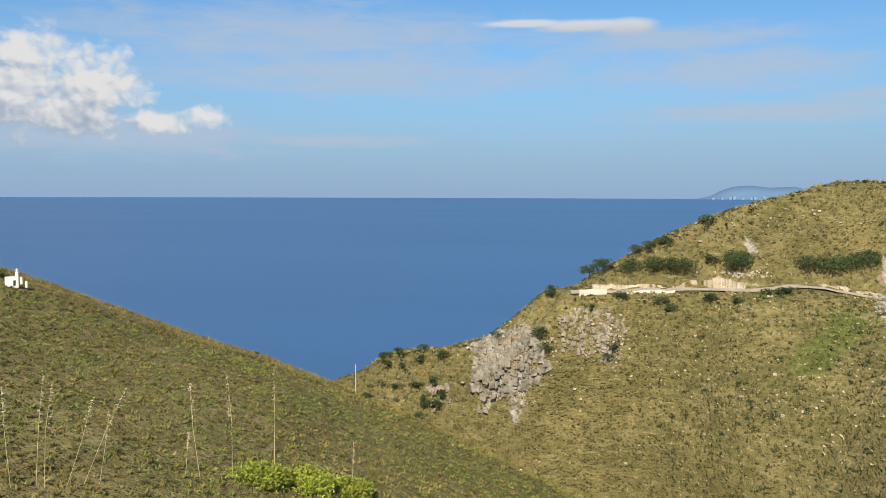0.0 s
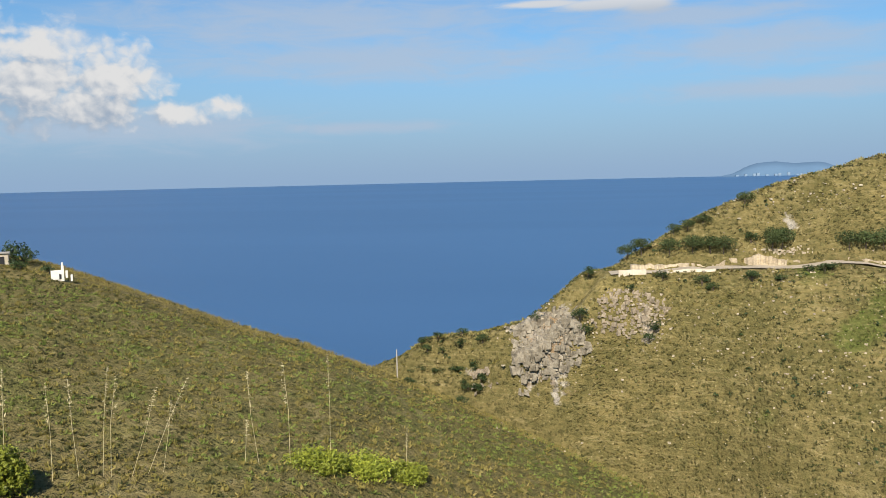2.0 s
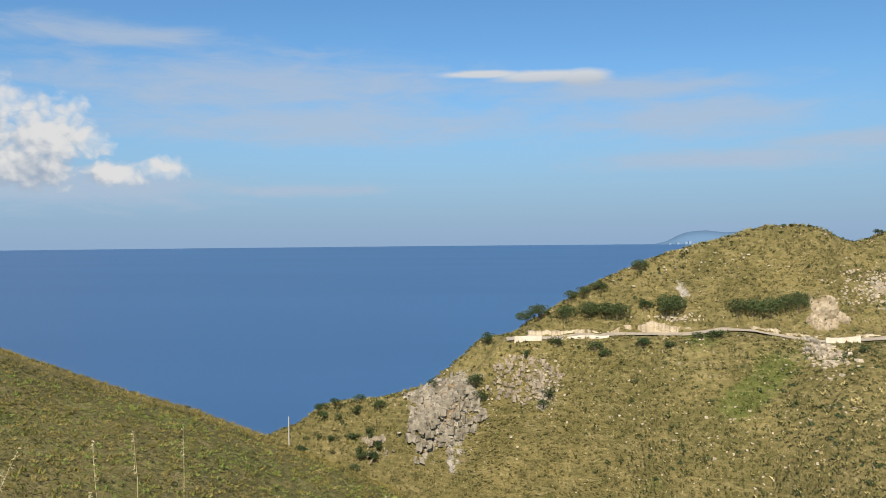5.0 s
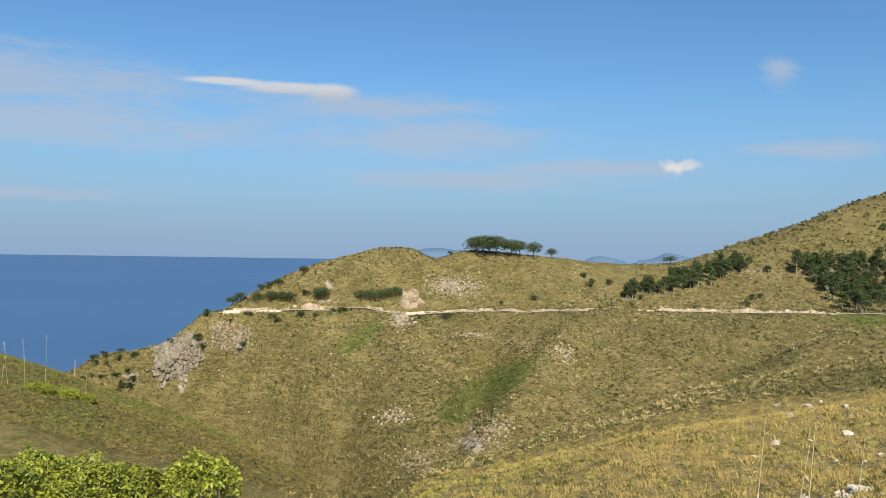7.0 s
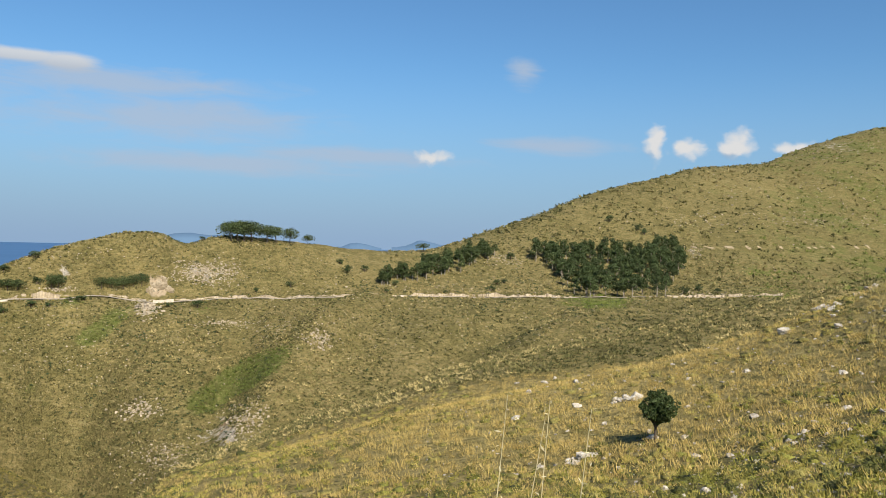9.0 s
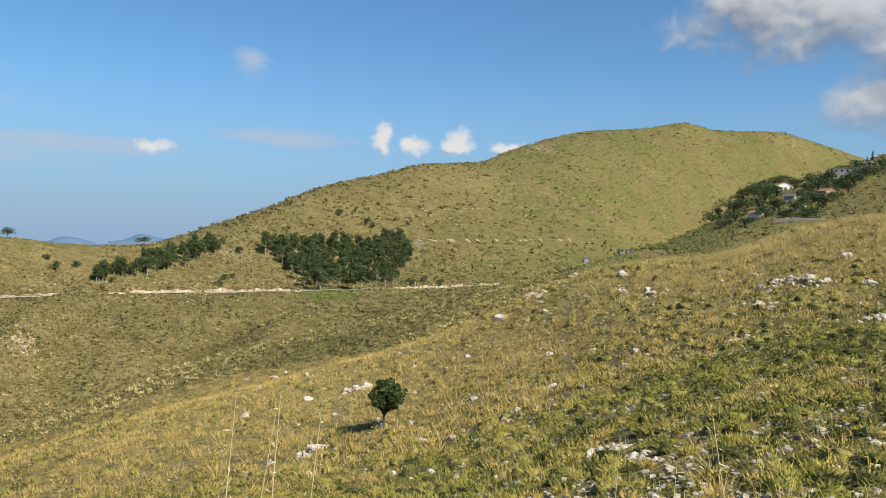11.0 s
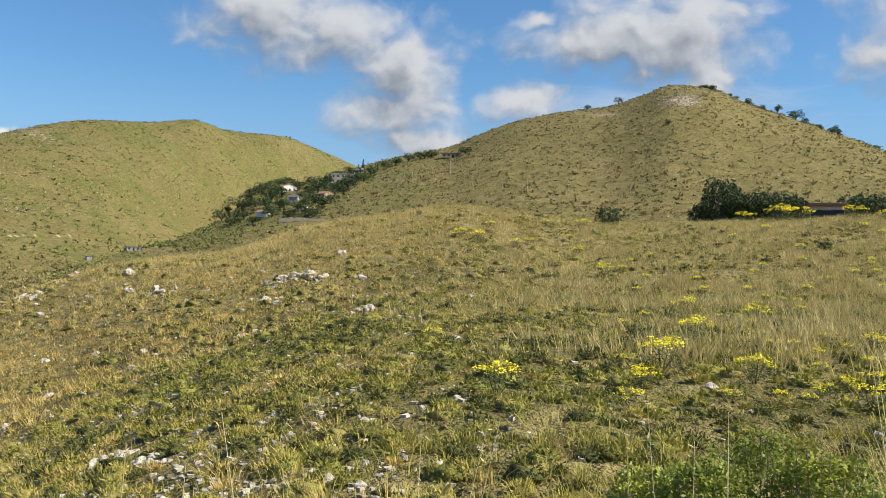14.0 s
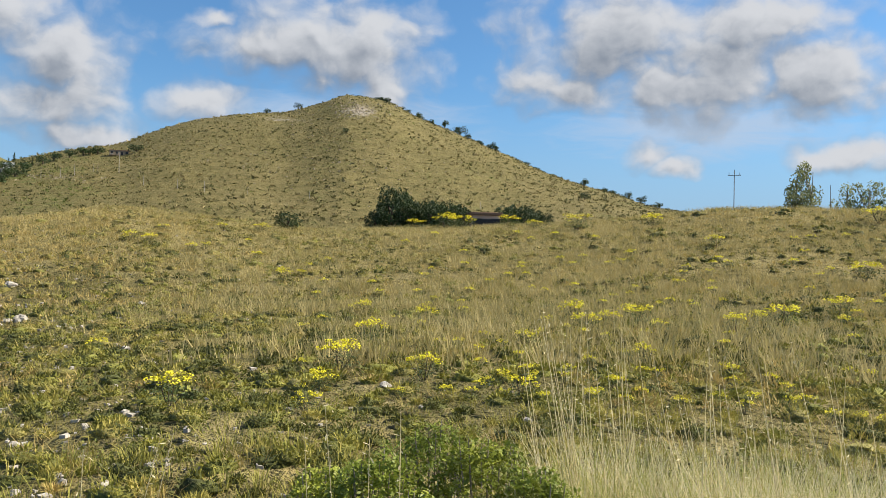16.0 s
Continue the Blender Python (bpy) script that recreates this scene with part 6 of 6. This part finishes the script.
brooms = Grove(flower_bush(91), flower_bush(92), flower_bush(93))
FLOWERS = [(98.4, -2.9), (98.7, -5.1), (102.7, -3.7), (109.5, -5.1), (112.7, -3.45), (113.6, -4.06), (115.1, -3.6), (118.3, -3.8), (116.8, -3.4), (123.1, -3.6), (124.6, -3.1), (125.9, -3.2), (129.2, -2.3), (117.4, -5.9),
           (81.3, -5.6), (85.8, -9.2), (95.5, -8.5), (94.6, -9.8), (96.8, -7.0), (102.6, -7.5), (109.4, -8.6), (90.5, 1.5), (91.3, 2.3), (91.1, 0.5), (101.8, 2.8), (103.9, 2.85), (105.1, 2.9), (108.2, 3.1), (109.9, 3.0), (112.8, 3.0),
           (117.8, 3.2), (121.9, 2.0), (130.6, -0.1), (131.3, 3.5), (88.9, 2.4), (85.1, 2.3), (83.1, 1.5), (92.8, -1.0), (82.8, 1.5), (84.3, 1.3), (86.9, 0.9), (87.8, 1.1)]
for k, (az, el) in enumerate(FLOWERS):
    p = spot(az, el)
    r = math.hypot(p.x, p.y)
    s = (0.24 + 0.014 * r) * (0.7 + 0.6 * ((k * 5) % 7) / 6)
    s = s * (0.6 if az < 96 and el > 0 else 1.0)
    brooms.plant(p, s * 1.05, s * (1.8 if el > 1.5 else 1.3))
for _ in range(150):
    az = rng.uniform(94, 132)
    p = spot(az, rng.uniform(-9, 2.6))
    s = 0.10 + 0.008 * math.hypot(p.x, p.y)
    brooms.plant(p, s, s * 1.2)


# ---- shrubs and tall stems by the camera ----
def mastic(seed, wide, tall, leaves, leaf, mat, label, twigs=10, deep=0.8):
    """A leafy shrub with twigs that show between its leaves."""
    g = np.random.default_rng(seed)
    ob = new("shrub")
    clumps = []
    for k in range(34):
        w, d = 2.4 * k, math.sqrt((k + 0.5) / 34)
        x, y = wide * 0.42 * d * math.cos(w), wide * 0.42 * deep * d * math.sin(w)
        z = max(0.12 * tall, tall - 0.13 * wide - 0.6 * wide * (1 - math.sqrt(1.02 - d * d)) - g.uniform(0, 0.16) * wide)
        clumps.append((x, y, z, g.uniform(0.08, 0.15) * wide, 0.95))
        if k % 2:
            clumps.append((x * 0.8, y * 0.8, z * g.uniform(0.35, 0.75), g.uniform(0.12, 0.18) * wide, 1.2))
    for k in range(twigs):
        c = clumps[k * 3 % len(clumps)]
        part("twig", tubes("twig", [([(c[0] * 0.15, c[1] * 0.15, -0.1), (c[0] * 0.6, c[1] * 0.6, c[2] * 0.6), (c[0] * 1.05, c[1] * 1.05, c[2] + g.uniform(0.0, 0.08) * wide + 0.03)], [0.010, 0.006, 0.002])], PALE_BARK, 5), ob)
    spots = foliage(clumps, leaves // len(clumps), seed)
    v, f = leaf_quads(spots, leaf, 0.5, 0.6, seed)
    part("foliage", mesh_of("foliage", v, f, mat), ob)
    return tagged(ob, label, "shrub", "shrubs by the viewpoint")


def put(ob, az, r, lift=0.0, turn=0.0):
    p = at(az, r)
    ob.matrix_basis = Matrix.LocRotScale((p.x, p.y, p.z + lift), Euler((0, 0, radians(-az + turn))), None)
    return p


for az, r, top, wide, seed in ((-14.2, 4.8, -10.9, 0.62, 101), (-8.8, 4.7, -11.6, 0.60, 102), (-1.8, 4.7, -12.3, 0.46, 103), (-5.6, 5.3, -12.9, 0.40, 104), (-11.6, 5.4, -11.4, 0.5, 105)):
    tall = reach(at(az, r), top)
    put(mastic(seed, wide, tall, 6800, 0.027, BUSH, "bright yellow-green leafy shrub just below the viewpoint", 6, 1.0), az, r)
for az, r, top, wide, seed, mat in ((96.0, 3.6, -12.6, 0.34, 111, BUSH), (99.6, 3.4, -11.6, 0.36, 112, LEAF), (103.4, 3.6, -9.9, 0.44, 113, LEAF), (107.0, 3.4, -10.3, 0.40, 114, BUSH), (110.6, 3.2, -12.4, 0.34, 115, LEAF), (101.6, 3.0, -14.0, 0.4, 116, BUSH)):
    tall = reach(at(az, r), top)
    put(mastic(seed, wide * 1.2, tall, 4600, 0.021, mat, "leafy green shrub with bare pale twigs by the viewpoint", 12, 1.0), az, r)


def seed_stem(foot, tip, thick, ears, seed, label):
    """A dry grass stem with a drooping feathery head."""
    g = np.random.default_rng(seed)
    ob = new("dry_stem")
    foot, tip = Vector(foot), Vector(tip)
    mid = foot.lerp(tip, 0.55) + Vector((g.uniform(-0.02, 0.02), g.uniform(-0.02, 0.02), 0.0)) * (tip - foot).length
    part("stalk", tubes("stalk", [([foot, mid, tip], [thick, thick * 0.8, thick * 0.35])], PALE_STEM, 4), ob)
    size = (tip - foot).length
    v, f = [], []
    c = []
    for k in range(ears):
        q = foot.lerp(tip, 0.72 + 0.28 * k / max(1, ears - 1))
        c.append(q + Vector(g.normal(0, 0.006 * size, 3)))
    if c:
        v, f = leaf_quads(np.array(c), 0.022, 0.22, 0.8, seed)
        part("seed_head", mesh_of("seed_head", v, f, PALE_STEM), ob, "pale feathery seed head", kind="stuff")
    return tagged(ob, label, "grass stem", "tall dry grass stems")


def stem(az, r, top, lean, thick=0.0022, ears=14, seed=0, label="tall pale dry grass stem with a feathery head"):
    p = at(az, r)
    q = azimuth(az + lean) * r
    return seed_stem(p - Vector((0, 0, 0.03)), (q.x, q.y, p.z + reach(p, top)), thick, ears, seed, label)


for k, (az, top, lean) in enumerate(((33.6, -9.6, 1.2), (36.2, -9.8, 1.4), (35.0, -11.0, 2.0), (38.4, -10.3, 1.8), (70.6, -10.4, -2.2), (79.8, -11.8, 0.6), (82.2, -10.8, 2.6), (81.4, -11.0, 2.6), (60.2, -12.2, 0.8), (64.2, -13.6, 0.6), (95.9, -10.8, -0.9),
                                     (97.4, -9.2, -1.0), (100.9, -9.4, 0.1), (99.4, -11.4, -0.3))):
    stem(az - 0.8 * lean, 2.6, top, lean * 2.3, 0.003, 16, 200 + k)
for k in range(30):
    stem(rng.uniform(112.5, 118.5), rng.uniform(3.3, 3.8), rng.uniform(-9.5, -2.2), rng.normal(-2.6, 1.6), rng.uniform(0.002, 0.0034), 14 if k % 2 else 0, 300 + k, "pale dry grass stem rising from the tall tussock")
for k in range(34):
    stem(rng.uniform(120.5, 134), rng.uniform(2.9, 3.5), rng.uniform(-10.5, -4.0), rng.normal(-3.6, 2.4), rng.uniform(0.002, 0.0032), 14 if k % 2 else 0, 340 + k, "pale dry grass stem rising from the tall tussock")
for nm, a0, a1, r0, r1, count, low, high, mat, label, seed in (("tall_tussock", 111.5, 119.5, 3.3, 3.9, 60, 0.66, 0.96, PALE_STEM, "thick pale tussock of tall dry grass", 401),
                                                               ("tall_tussock", 120.5, 137, 2.9, 3.6, 230, 0.74, 0.97, PALE_STEM, "broad pale tussock of tall dry grass", 403),
                                                               ("tussock_base", 112, 137, 2.9, 3.8, 330, 0.68, 0.94, FRESH, "yellow-green lower blades of the tall tussock", 402)):
    az, r = rng.uniform(a0, a1, count), rng.uniform(r0, r1, count)
    tufts(nm, az, r, 46, rng.uniform(low, high, count), 0.005, mat, label, seed, 2, 0.34, 0.10)

# ---- outsized stalks and shrubs added on the spur's near face for the foreground plants ----
def reed(x, y, tall, lean, seed):
    z = ground_at(x, y)
    ob = seed_stem((x, y, z - 0.1), (x + lean, y, z + tall), 0.014, 0, seed, "outsized dry stalk with a plume, added for a foreground grass stem")
    g = np.random.default_rng(seed)
    c = [Vector((x, y, z)).lerp(Vector((x + lean, y, z + tall)), 0.6 + 0.42 * q) + Vector(g.normal(0, 0.05, 3)) for q in g.random(46)]
    v, f = leaf_quads(np.array(c), 0.19, 0.22, 1.2, seed)
    part("plume", mesh_of("plume", v, f, PALE_STEM), ob, "pale feathery plume", kind="stuff")
    return tagged(ob, category="reed", group="dry reeds on the spur")


for k, (x, y, tall, lean) in enumerate(((-20.3, 101.8, 6.4, 0.05), (-22.1, 100.2, 5.4, -0.2), (-23.4, 99.0, 5.0, -0.5), (-29.6, 92.4, 4.6, -0.3), (-28.6, 93.4, 4.9, 0.5), (-27.9, 94.0, 4.2, 1.4), (-28.9, 93.2, 5.2, 0.5), (-27.4, 94.6, 4.6, 2.2),
                                         (-26.9, 95.2, 3.6, 0.6), (-24.0, 98.5, 2.4, 0.2), (-16.6, 105.0, 2.9, 0.1), (-30.4, 91.6, 4.4, -0.1), (-31.6, 90.0, 5.2, 0.2))):
    reed(x, y, tall, lean, 500 + k)
for x, y, wide, tall, seed in ((-21.0, 101.0, 4.2, 1.35, 521), (-18.9, 102.6, 4.4, 1.5, 522), (-16.9, 104.6, 3.8, 1.0, 523), (-31.5, 89.6, 3.0, 2.2, 524)):
    ob = mastic(seed, wide, tall, 5600, 0.18, BUSH, "outsized bright green shrub on the spur, added for the foreground bush", 6)
    ob.location = (x, y, ground_at(x, y))
